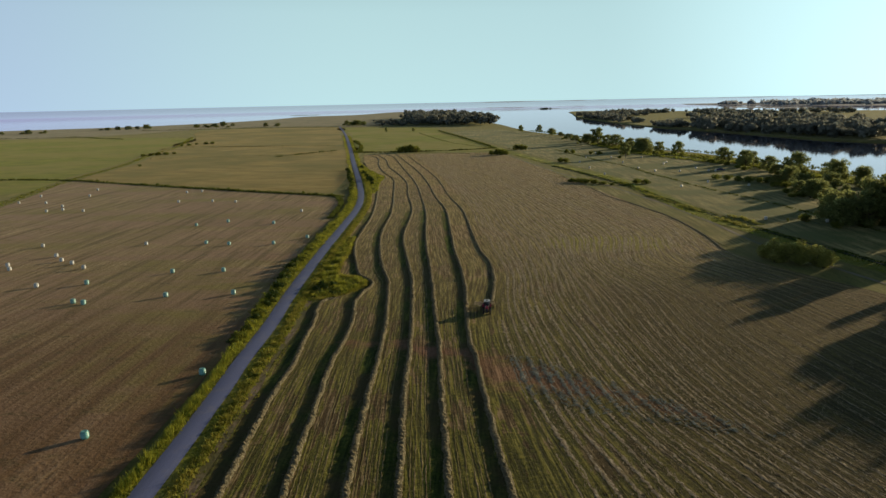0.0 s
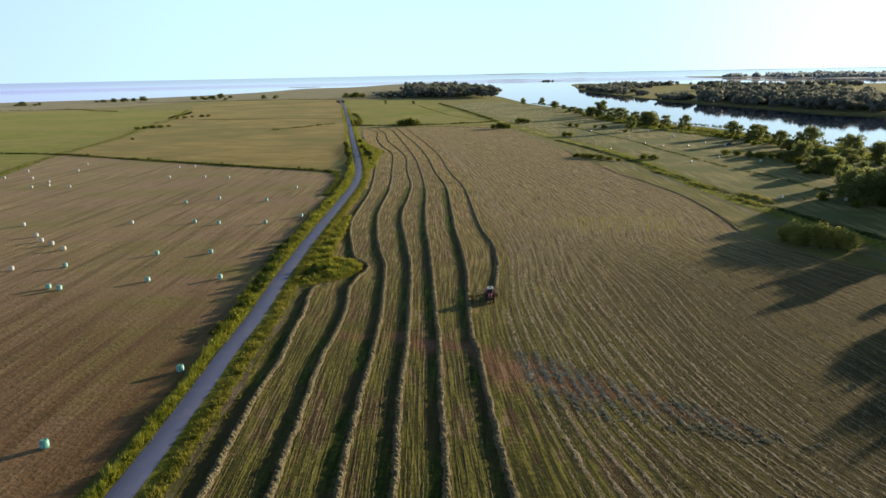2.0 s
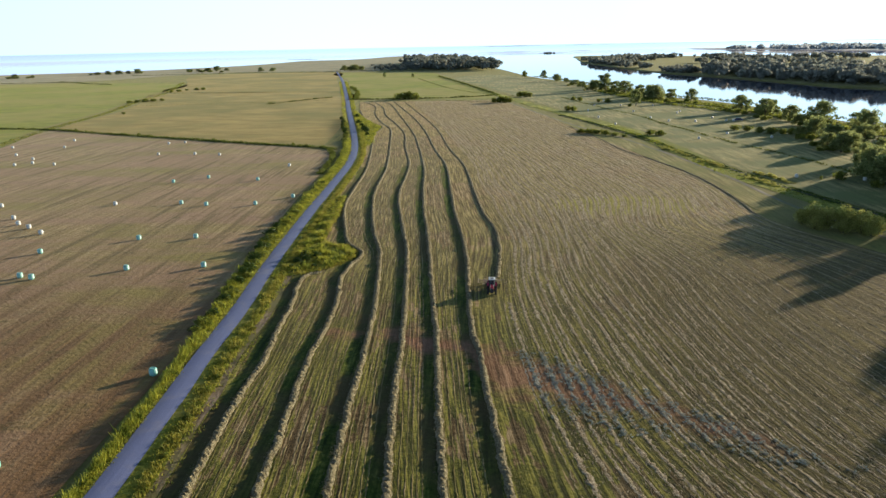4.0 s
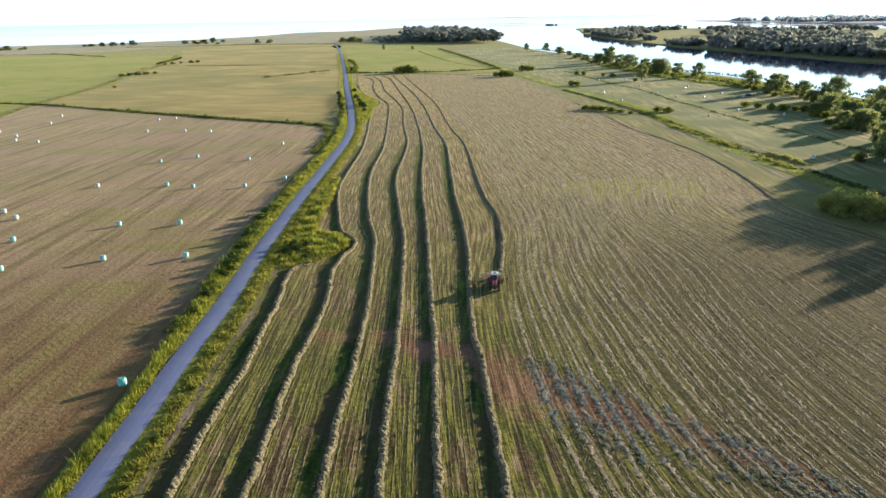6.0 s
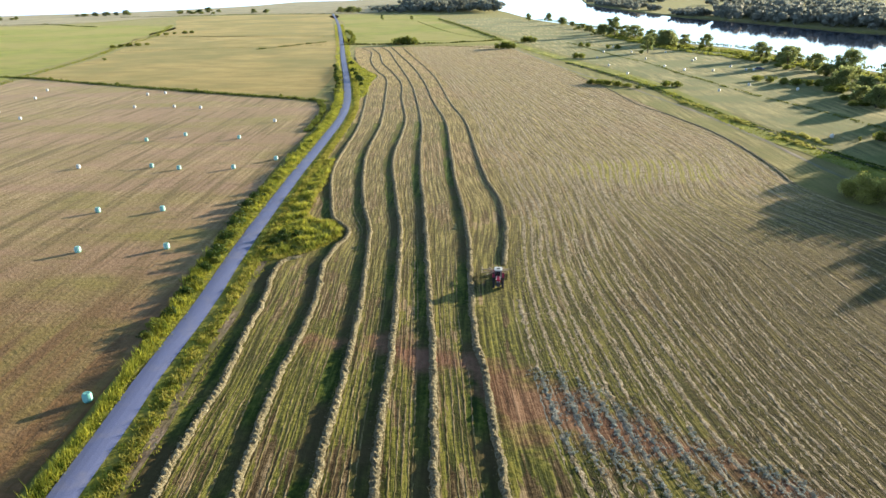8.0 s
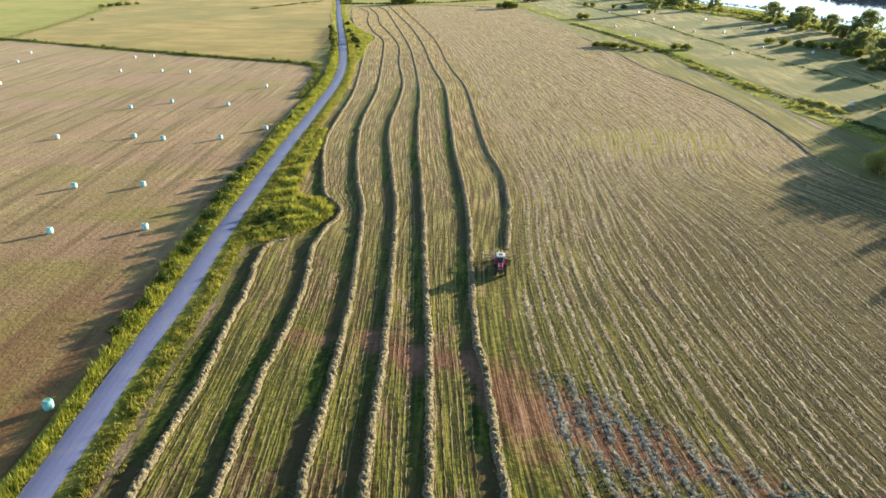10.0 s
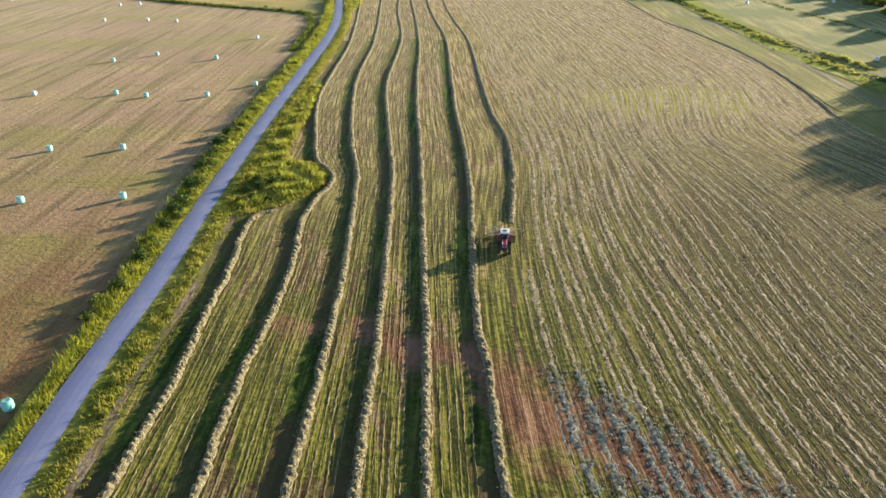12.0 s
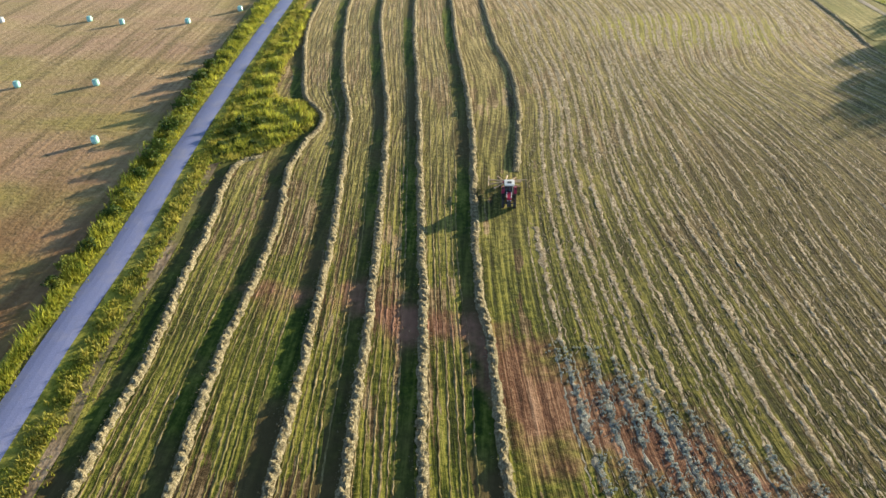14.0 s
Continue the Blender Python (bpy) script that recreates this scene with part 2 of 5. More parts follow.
def hay_material(name, blue=False):
    """Dry hay; where asked for, blue-grey with weeds in the wet hollow."""
    m, n, l, b = material(name, 0.9)
    where = n.new("ShaderNodeTexCoord").outputs["Object"]
    fine = noise_node(n, l, 4.2, where, detail=5, rough=0.8)
    c = ramp(n, l, fine, [(0.34, (0.07, 0.058, 0.028)), (0.5, (0.22, 0.19, 0.11)), (0.66, (0.46, 0.41, 0.27))])
    if blue:
        c = ramp(n, l, fine, [(0.36, (0.12, 0.09, 0.045)), (0.5, (0.42, 0.335, 0.215)), (0.64, (0.72, 0.63, 0.47))])
        worn = noise_node(n, l, 0.7, where, detail=4, rough=0.7)
        c = blend(n, l, ramp(n, l, worn, [(0.5, (0, 0, 0)), (0.68, (0.8, 0.8, 0.8))]), c, ramp(n, l, fine, [(0.36, (0.05, 0.045, 0.012)), (0.64, (0.34, 0.28, 0.12))]))
        sep = n.new("ShaderNodeSeparateXYZ")
        l.new(where, sep.inputs[0])
        low = hollow(n, l, sep, noise_node(n, l, 0.3, where, detail=5, rough=0.7))
        c = blend(n, l, low, c, ramp(n, l, fine, [(0.3, (0.08, 0.1, 0.1)), (0.7, (0.44, 0.47, 0.43))]))
    l.new(c, b.inputs["Base Color"])
    b.inputs["Specular IOR Level"].default_value = 0.2
    relief(n, l, b, fine, 0.4 if blue else 0.25)
    return m


def road_material():
    m, n, l, b = material("worn_asphalt", 0.7)
    fine = noise_node(n, l, 9.0, detail=4, rough=0.7)
    big = noise_node(n, l, 0.35, detail=4, rough=0.6)
    c = ramp(n, l, fine, [(0.3, (0.14, 0.17, 0.33)), (0.7, (0.22, 0.255, 0.46))])
    c = blend(n, l, ramp(n, l, big, [(0.5, (0, 0, 0)), (0.75, (0.45, 0.45, 0.45))]), c, (0.33, 0.32, 0.36))
    l.new(c, b.inputs["Base Color"])
    relief(n, l, b, fine, 0.01)
    return m


def water_material():
    m, n, l, b = material("water", 0.5)
    b.inputs["Base Color"].default_value = (0.05, 0.08, 0.13, 1)
    b.inputs["Specular IOR Level"].default_value = 0.0
    waves = noise_node(n, l, 0.5, stretch=(1.0, 0.5, 1.0), turn=25, detail=5, rough=0.6)
    bump = n.new("ShaderNodeBump")
    bump.inputs["Distance"].default_value, bump.inputs["Strength"].default_value = 0.026, 0.6
    l.new(waves, bump.inputs["Height"])
    shine = n.new("ShaderNodeBsdfGlossy")
    shine.inputs["Color"].default_value, shine.inputs["Roughness"].default_value = (1.0, 0.9, 0.98, 1), 0.03
    l.new(bump.outputs[0], shine.inputs["Normal"])
    f = n.new("ShaderNodeFresnel")
    f.inputs["IOR"].default_value = 2.6
    l.new(bump.outputs[0], f.inputs["Normal"])
    x = n.new("ShaderNodeMixShader")
    l.new(f.outputs[0], x.inputs[0])
    l.new(b.outputs[0], x.inputs[1])
    l.new(shine.outputs[0], x.inputs[2])
    l.new(x.outputs[0], n["Material Output"].inputs[0])
    return m


GRASS_LAND = field_material("pasture", (0.07, 0.085, 0.017), (0.16, 0.16, 0.035), (0.28, 0.25, 0.075), (0.17, 0.15, 0.05), (0.5, 0.06, 1), 10, 0.03, 0.12, False, 0.11)
BALE_LAND = field_material("mown_stubble", (0.135, 0.085, 0.032), (0.38, 0.255, 0.115), (0.62, 0.45, 0.24), (0.285, 0.225, 0.062), (0.9, 0.03, 1), -4, 0.028, 0.2, True, 0.12, 0.5)
OCHRE_LAND = field_material("ripe_meadow", (0.17, 0.11, 0.03), (0.34, 0.225, 0.07), (0.46, 0.33, 0.12), (0.17, 0.135, 0.034), (0.05, 0.12, 1), 8, 0.014)
GREEN_LAND = field_material("green_pasture", (0.075, 0.11, 0.016), (0.145, 0.19, 0.028), (0.24, 0.26, 0.05), (0.24, 0.22, 0.075), (0.06, 0.1, 1), 10, 0.012)
MEADOW_LAND = field_material("river_meadow", (0.07, 0.085, 0.02), (0.235, 0.215, 0.066), (0.47, 0.4, 0.165), (0.12, 0.15, 0.034), (0.45, 0.05, 1), 14, 0.035, 0.12, False, 0.11)
REED_LAND = field_material("reed_shore", (0.15, 0.13, 0.05), (0.27, 0.23, 0.1), (0.38, 0.33, 0.16), (0.18, 0.17, 0.06), (0.1, 0.1, 1), 0, 0.02)
VERGE_LAND = field_material("rough_verge", (0.07, 0.09, 0.014), (0.22, 0.235, 0.035), (0.42, 0.4, 0.08), (0.26, 0.25, 0.06), (0.6, 0.3, 1), 0, 0.15, 0.25)
DITCH_LAND = field_material("lush_ditch_bank", (0.09, 0.11, 0.018), (0.22, 0.24, 0.04), (0.4, 0.39, 0.08), (0.12, 0.15, 0.02), (0.3, 0.08, 1), 12, 0.06, 0.15)
TRACK_LAND = field_material("worn_track", (0.12, 0.1, 0.07), (0.22, 0.19, 0.14), (0.32, 0.28, 0.2), (0.14, 0.14, 0.06), (0.8, 0.08, 1), -5, 0.1)
EARTH = field_material("bare_earth", (0.08, 0.055, 0.035), (0.24, 0.18, 0.12), (0.4, 0.32, 0.23), (0.16, 0.15, 0.05), (1.2, 0.25, 1), 2, 0.12, 0.2)
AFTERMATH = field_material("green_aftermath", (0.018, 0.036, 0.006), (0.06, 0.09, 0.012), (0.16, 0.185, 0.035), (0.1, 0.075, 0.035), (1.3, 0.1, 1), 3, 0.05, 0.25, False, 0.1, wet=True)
STRAW_STRIP = field_material("mown_headland", (0.09, 0.08, 0.02), (0.24, 0.205, 0.06), (0.44, 0.37, 0.14), (0.17, 0.17, 0.035), (1.0, 0.04, 1), 6, 0.05, 0.15, False, 0.1)
# dark tone that stands for the deep shade inside the ditch
DITCH_SHADE = field_material("ditch_shade", (0.018, 0.02, 0.01), (0.035, 0.036, 0.018), (0.06, 0.06, 0.03), (0.03, 0.04, 0.012), (0.6, 0.2, 1), 10, 0.1)
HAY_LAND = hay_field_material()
HAY = hay_material("raked_hay")
SWATH_HAY = hay_material("mown_hay", True)
ROW_HAY = field_material("leftover_hay", (0.075, 0.058, 0.02), (0.22, 0.172, 0.083), (0.44, 0.35, 0.205), (0.17, 0.15, 0.05), (1, 1, 1), 0, 0.1, 0.25, wet=True)
ROAD = road_material()
WATER = water_material()
LEAF = leaf_material("tree_leaves", (0.15, 0.19, 0.07), (0.4, 0.44, 0.18), 0.75)
SHRUB_LEAF = leaf_material("shrub_leaves", (0.09, 0.125, 0.022), (0.36, 0.38, 0.08), 0.68)
DARK_LEAF = leaf_material("dark_shrub_leaves", (0.025, 0.05, 0.01), (0.09, 0.14, 0.02), 0.35)
# far woods: leaf colour lightened and greyed to include the haze in front
HAZED_WOOD_LEAF = leaf_material("hazed_woodland_leaves", (0.22, 0.24, 0.2), (0.32, 0.34, 0.28), 0.55)
# the haze of distance is put into these pale, greyed base colours
HAZE_PALE_LEAF = leaf_material("haze_pale_leaves", (0.42, 0.47, 0.5), (0.47, 0.52, 0.55), 0.6)
HAZE_PALE_LAND = field_material("haze_pale_shore", (0.3, 0.3, 0.28), (0.38, 0.37, 0.34), (0.45, 0.44, 0.4), (0.36, 0.37, 0.36), (0.1, 0.1, 1), 0, 0.01)
HAZE_PALE_HILLS = field_material("haze_pale_hills", (0.5, 0.56, 0.62), (0.55, 0.61, 0.67), (0.6, 0.66, 0.72), (0.54, 0.6, 0.66), (0.02, 0.02, 1), 0, 0.002)
BLADE = leaf_material("verge_grass_blades", (0.035, 0.075, 0.008), (0.55, 0.54, 0.08), 0.58)
DRY_BLADE = leaf_material("dry_grass_blades", (0.22, 0.21, 0.035), (0.52, 0.47, 0.1), 0.5)
WEED = leaf_material("blue_grey_weed_leaves", (0.17, 0.225, 0.23), (0.46, 0.52, 0.49), 0.5)
BRIGHT_BLADE = leaf_material("ditch_grass_blades", (0.12, 0.16, 0.02), (0.46, 0.48, 0.08), 0.55)
SEDGE = leaf_material("ditch_sedge_blades", (0.05, 0.075, 0.014), (0.2, 0.23, 0.04), 0.45)
BARK = paint_material("bark", (0.09, 0.07, 0.05), 0.9)

# ---- mesh tools ----


def mesh_object(name, verts, faces, mat, parent=None, label="", smooth=False):
    me = bpy.data.meshes.new(name)
    me.from_pydata([tuple(v) for v in verts], [], [tuple(f) for f in faces])
    me.materials.append(mat)
    if smooth:
        me.shade_smooth()
    ob = new(name, me)
    ob.parent = parent
    if label:
        tagged(ob, label)
    return ob


def part(name, bm, mat, parent=None, label="", smooth=False):
    me = bpy.data.meshes.new(name)
    bm.to_mesh(me)
    bm.free()
    me.materials.append(mat)
    if smooth:
        me.shade_smooth()
    ob = new(name, me)
    ob.parent = parent
    if label:
        tagged(ob, label)
    return ob


def empty(name, label, category, group="", kind=""):
    ob = new(name)
    ob.empty_display_size = 0.2
    return tagged(ob, label, category, group, kind)


def spline(points, step):
    """Points along a smooth curve through the given ones, about step metres apart."""
    p = np.array(points, float)
    p = np.vstack([2 * p[0] - p[1], p, 2 * p[-1] - p[-2]])
    out = []
    for a, b, c, d in zip(p, p[1:], p[2:], p[3:]):
        n = max(1, int(np.linalg.norm(c - b) / step))
        u = (np.arange(n) / n)[:, None]
        out.append(0.5 * (2 * b + (c - a) * u + (2 * a - 5 * b + 4 * c - d) * u**2 + (3 * b - a - 3 * c + d) * u**3))
    return np.vstack([*out, p[-2:-1]])


def sideways(line):
    """The unit normals to the right of a curve."""
    t = np.gradient(line, axis=0)
    t /= np.linalg.norm(t, axis=1)[:, None] + 1e-9
    return np.stack([t[:, 1], -t[:, 0]], 1)


def ribbon(name, points, left, right, z, mat, step=4.0, wobble=0.0, label="", category="", kind="structure", crown=0.0):
    """A strip of ground along a curve, from left to right metres to its right."""
    line = spline(points, step)
    side = sideways(line)
    cols = np.linspace(left, right, 5)
    wob = np.array([[noise.noise((*p * 0.13, s * 7.0)) * wobble for s in (1, 2)] for p in line])
    verts, faces = [], []
    for i, (p, s) in enumerate(zip(line, side)):
        for j, c in enumerate(cols):
            q = p + s * (c + (wob[i, 0] if j == 0 else wob[i, 1] if j == 4 else 0))
            verts.append((q[0], q[1], z + crown * (1 - ((j - 2) / 2) ** 2)))
    for i in range(len(line) - 1):
        for j in range(4):
            a = i * 5 + j
            faces.append((a, a + 5, a + 6, a + 1))
    faces = [f[::-1] for f in faces]
    ob = mesh_object(name, verts, faces, mat)
    return tagged(ob, label, category, "", kind)


def sheet(name, ring, z, mat, label, category, step=12.0, bank=0.0, depth=0.0):
    """A flat piece of ground inside a smooth ring of points, with a bank round it where it meets water."""
    p = spline([*ring, ring[0]], step)[:-1]
    area = np.sum(p[:, 0] * np.roll(p[:, 1], -1) - np.roll(p[:, 0], -1) * p[:, 1])
    if area < 0:
        p = p[::-1]
    n = len(p)
    bm = bmesh.new()
    top = [bm.verts.new((x, y, z)) for x, y in p]
    bm.faces.new(top)
    if bank:
        t = np.roll(p, -1, 0) - np.roll(p, 1, 0)
        t /= np.linalg.norm(t, axis=1)[:, None]
        low = [bm.verts.new((x + bank * ty, y - bank * tx, z - depth)) for (x, y), (tx, ty) in zip(p, t)]
        for i in range(n):
            j = (i + 1) % n
            bm.faces.new((top[i], low[i], low[j], top[j]))
    bmesh.ops.triangulate(bm, faces=bm.faces[:])
    return tagged(part(name, bm, mat), label, category, "", "structure")


def quads(centres, normals, sizes, rng, loose=0.55):
    """Small leaf faces, each turned at random about its normal."""
    k = len(centres)
    n = normals + rng.normal(0, loose, (k, 3))
    n /= np.linalg.norm(n, axis=1)[:, None] + 1e-9
    a = np.cross(n, rng.normal(0, 1, (k, 3)))
    a /= np.linalg.norm(a, axis=1)[:, None] + 1e-9
    b = np.cross(n, a)
    s = sizes[:, None]
    v = np.stack([centres - a * s, centres - b * s * 0.7, centres + a * s, centres + b * s * 0.7], 1).reshape(-1, 3)
    f = np.arange(4 * k).reshape(-1, 4)
    return v, f


def crown_leaves(seed, blobs, count, size, loose=0.55):
    """Leaves on the outer skin of several clumps: rows of x, y, z, radius."""
    rng = np.random.default_rng(seed)
    b = np.array(blobs)
    pick = rng.choice(len(b), count, p=b[:, 3] ** 2 / np.sum(b[:, 3] ** 2))
    d = rng.normal(0, 1, (count, 3))
    d /= np.linalg.norm(d, axis=1)[:, None]
    r = b[pick, 3] * rng.uniform(0.55, 1.08, count)
    c = b[pick, :3] + d * r[:, None] * (1, 1, 0.85)
    return quads(c, d, size * rng.uniform(0.6, 1.4, count), rng, loose)


def limb(bm, a, b, ra, rb, sides=6):
    a, b = Vector(a), Vector(b)
    m = (b - a).to_track_quat("Z", "Y").to_matrix()
    rings = []
    for p, r in ((a, ra), (b, rb)):
        rings.append([bm.verts.new(p + m @ Vector((r * math.cos(2 * math.pi * k / sides), r * math.sin(2 * math.pi * k / sides), 0))) for k in range(sides)])
    for k in range(sides):
        bm.faces.new((rings[0][k], rings[0][(k + 1) % sides], rings[1][(k + 1) % sides], rings[1][k]))
    bm.faces.new(rings[1])


def tuft_mesh(name, places, heights, width, mat, seed, blades=4, lean=0.35, label="", category="grass", parent=None):
    """Upright blades in tufts at the given places, as one mesh."""
    rng = np.random.default_rng(seed)
    p = np.repeat(np.asarray(places, float), blades, 0)
    h = np.repeat(np.asarray(heights, float), blades) * rng.uniform(0.55, 1.15, len(p))
    k = len(p)
    base = np.column_stack([p[:, :2] + rng.normal(0, 0.14, (k, 2)), p[:, 2] if p.shape[1] > 2 else np.zeros(k)])
    ang = rng.uniform(0, 2 * math.pi, k)
    w = np.column_stack([np.cos(ang), np.sin(ang), np.zeros(k)]) * (width * rng.uniform(0.6, 1.4, k))[:, None]
    tip = base + np.column_stack([rng.normal(0, lean, (k, 2)) * h[:, None], h])
    v = np.stack([base - w, base + w, tip], 1).reshape(-1, 3)
    ob = mesh_object(name, v.tolist(), np.arange(3 * k).reshape(-1, 3).tolist(), mat, parent)
    return ob if parent else tagged(ob, label, category, "", "stuff")


def along(points, left, right, density, seed, y0=-1e9, y1=1e9):
    """Random places in a strip along a curve."""
    rng = np.random.default_rng(seed)
    line = spline(points, 0.5)
    side = sideways(line)
    keep = (line[:, 1] >= y0) & (line[:, 1] <= y1)
    line, side = line[keep], side[keep]
    length = np.sum(np.linalg.norm(np.diff(line, axis=0), axis=1))
    k = int(length * abs(right - left) * density)
    i = rng.integers(0, len(line), k)
    return line[i] + side[i] * rng.uniform(left, right, k)[:, None] + rng.normal(0, 0.2, (k, 2))


# ---- the lie of the land ----
ROAD_LINE = [(-31.0, -40), (-31.4, 20), (-31.8, 54), (-32.6, 75), (-33.6, 92), (-34.2, 107), (-35.8, 128.5), (-37.6, 166), (-38.6, 196), (-40.2, 235),
             (-44.5, 271), (-54.6, 327), (-73, 421), (-99.5, 560), (-147, 800), (-200, 1046)]
DITCH_LINE = [(110, 20), (98, 90), (90, 135), (83.1, 161.5), (77.6, 190), (73.1, 211), (71, 249), (65.6, 314), (49.8, 379), (32, 460), (19, 529), (-10, 680), (-40, 850)]
FAR_DITCH = [(-243, 352), (-208, 343), (-168, 323), (-103, 291), (-63, 273), (-51, 266)]
GREEN_DITCH = [(-160, 130), (-180, 225), (-194, 281), (-211, 348), (-226, 434), (-250, 523), (-271, 621), (-330, 800)]
MEADOW_DITCH = [(114, 165), (107, 218), (104.5, 236), (100, 256.5), (97.3, 268), (93.8, 290), (91.5, 312), (88.2, 330), (85, 369), (76, 413), (62, 500)]

# water: a sheet to the horizon that lies a little lower than the land
rings = [0, 60, 150, 300, 500, 800, 1200, 1700, 2300, 2600, 2900, 3070, 3240, 3410, 3580, 3750]
verts, faces = [(0, 0, -0.8)], []


def sea_level(r):
    return -0.8 + 23.5 * max(0.0, (r - 2900) / 850) ** 2


SEG = 96
for r in rings[1:]:
    verts += [(r * math.cos(2 * math.pi * k / SEG), r * math.sin(2 * math.pi * k / SEG), sea_level(r)) for k in range(SEG)]
for k in range(SEG):
    faces.append((0, 1 + k, 1 + (k + 1) % SEG))
    for i in range(len(rings) - 2):
        a, b = 1 + i * SEG + k, 1 + i * SEG + (k + 1) % SEG
        faces.append((a, a + SEG, b + SEG, b))
tagged(mesh_object("water", verts, faces, WATER, smooth=True), "calm pale blue sea and river water", "water", "", "structure")

sheet("ground", [(44, 1023), (66, 803), (91, 699), (112, 590), (132, 490), (150, 450), (160, 405), (170, 326), (178, 290), (195, 200), (215, 60), (260, -300), (700, -1800),
                 (0, -3200), (-3600, -2200), (-4200, -700), (-2600, 300), (-1250, 880), (-801, 1162), (-610, 1276), (-483, 1545), (-450, 1880), (-330, 1980), (-255, 2330),
                 (-180, 2300), (-90, 1800), (0, 1350)], 0.0, GRASS_LAND, "flat green pasture land by the sea", "ground", 25, 5.0, 1.6)
sheet("river_island", [(225, 1520), (203, 1300), (206, 1150), (213, 990), (221, 900), (230, 815), (246, 755), (257, 704), (273, 620), (284, 562), (304, 528), (380, 430),
                       (490, 300), (620, 120), (750, -100), (900, -400), (1500, -500), (2100, 300), (1300, 1000), (801, 1409), (520, 1640), (290, 1880)], 0.2, GRASS_LAND, "flat wooded island across the river", "island", 25, 5.0, 1.8)
sheet("far_island", [(860, 2800), (893, 2454), (1000, 2050), (1150, 1760), (2200, 1000), (2900, 1300), (2300, 2300), (1500, 3300), (1000, 3500)], 0.6, HAZE_PALE_LAND, "low hazy island far across the water", "island", 60, 20.0, 2.5)
sheet("mud_flat", [(778, 2200), (762, 1965), (815, 1850), (866, 1808), (905, 1880), (850, 2010), (830, 2150)], -0.5, HAZE_PALE_LAND, "low bare mud flat in the bay", "island", 25, 6.0, 1.2)
sheet("sea_islet", [(232, 2450), (262, 2440), (312, 2455), (300, 2475), (250, 2475)], -0.3, REED_LAND, "tiny flat islet in the bay", "island", 8, 4.0, 1.2)
sheet("sand_spit", [(-560, 2130), (-480, 2120), (-470, 2145), (-545, 2150)], -0.4, REED_LAND, "thin dark sand bar off the shore", "island", 10, 3.0, 1.0)

sheet("bale_field", [(-36, -30), (-36, 50), (-36.8, 88), (-38, 100), (-39.3, 112), (-40.8, 132), (-42.3, 154), (-44.3, 182), (-45.5, 215), (-48, 245), (-52, 262), (-63, 270), (-103, 288),
                     (-168, 320), (-205, 339), (-190, 281), (-176, 225), (-160, 130), (-150, 30), (-145, -30)], 0.04, BALE_LAND, "mown brown stubble field with scattered bales", "field", 10)
sheet("ochre_field", [(-57, 272), (-105, 296), (-170, 328), (-205, 346), (-220, 434), (-244, 523), (-265, 605), (-108, 585), (-82, 450), (-64, 350)], 0.04, OCHRE_LAND, "golden uncut meadow beside the lane", "field", 14)
sheet("far_meadow", [(-112, 600), (-268, 620), (-310, 760), (-390, 1010), (-205, 1030), (-155, 810)], 0.04, OCHRE_LAND, "pale golden meadow near the shore", "field", 20)
sheet("green_field", [(-200, 300), (-217, 350), (-232, 434), (-256, 523), (-277, 621), (-330, 780), (-560, 815), (-900, 640), (-700, 300), (-300, 210)], 0.04, GREEN_LAND, "bright green pasture behind a grassy ditch", "field", 20)
sheet("shore_reeds", [(-200, 1050), (-385, 1085), (-470, 900), (-565, 830), (-900, 800), (-1100, 880), (-790, 1150), (-605, 1262), (-478, 1535), (-440, 1870), (-320, 1960), (-255, 2250), (-190, 2200), (-150, 1400), (-140, 1060)], 0.05, REED_LAND, "tawny reed shore along the sea", "field", 25)
sheet("north_pasture", [(-92, 520), (-40, 506), (15, 500), (5, 600), (-30, 760), (-60, 960), (-190, 1000), (-138, 790)], 0.04, GREEN_LAND, "green pasture with dark ditches", "field", 15)
sheet("river_meadow", [(76, 248), (82, 195), (92, 150), (105, 80), (150, 40), (178, 150), (165, 290), (152, 390), (140, 440), (120, 520), (100, 610), (80, 690), (55, 800), (20, 860), (-20, 800), (10, 640), (30, 520), (56, 385), (71, 314)], 0.04, MEADOW_LAND, "mown river meadow with scattered white bales", "field", 12)

# the hay field: columns of the mowing lines at several distances ahead
MOWN_Y = [-30, 35, 55, 75, 100, 120, 137, 150, 163, 180, 200, 230, 290, 350, 430, 482]
MOWN_X = {0.0: [22, 13, 10, 7, 4.5, 4.3, 5.4, 4.9, 3.0, 1.4, -0.9, -2.5, -11, -19.5, -35, -46],
          0.25: [55, 37, 30, 23, 19.8, 18, 18.5, 18.7, 18.6, 18, 15, 12, 4, -6, -20, -31],
          0.5: [70, 49, 42, 36, 33.5, 33.7, 31.2, 29.5, 30.5, 33, 31, 28, 19, 10, -4, -15],
          0.7: [84, 62, 56, 51, 47, 45.5, 43, 39.7, 41.5, 45, 44, 40, 31, 22, 9, -2],
          1.0: [118, 103, 98, 93, 87, 79, 70.5, 65, 62.8, 63.5, 64, 59, 50, 42, 29, 20]}


def mown(s, y):
    """x of the mowing line s (0: beside the newest windrow, 1: the field's far edge), smooth in y."""
    keys = sorted(MOWN_X)
    cols = []
    for k in keys:
        fine = spline(list(zip(MOWN_X[k], MOWN_Y)), 3.0)
        cols.append(np.interp(y, fine[:, 1], fine[:, 0]))
    cols = np.array(cols)
    return np.array([np.interp(s, keys, cols[:, i]) for i in range(len(np.atleast_1d(y)))])


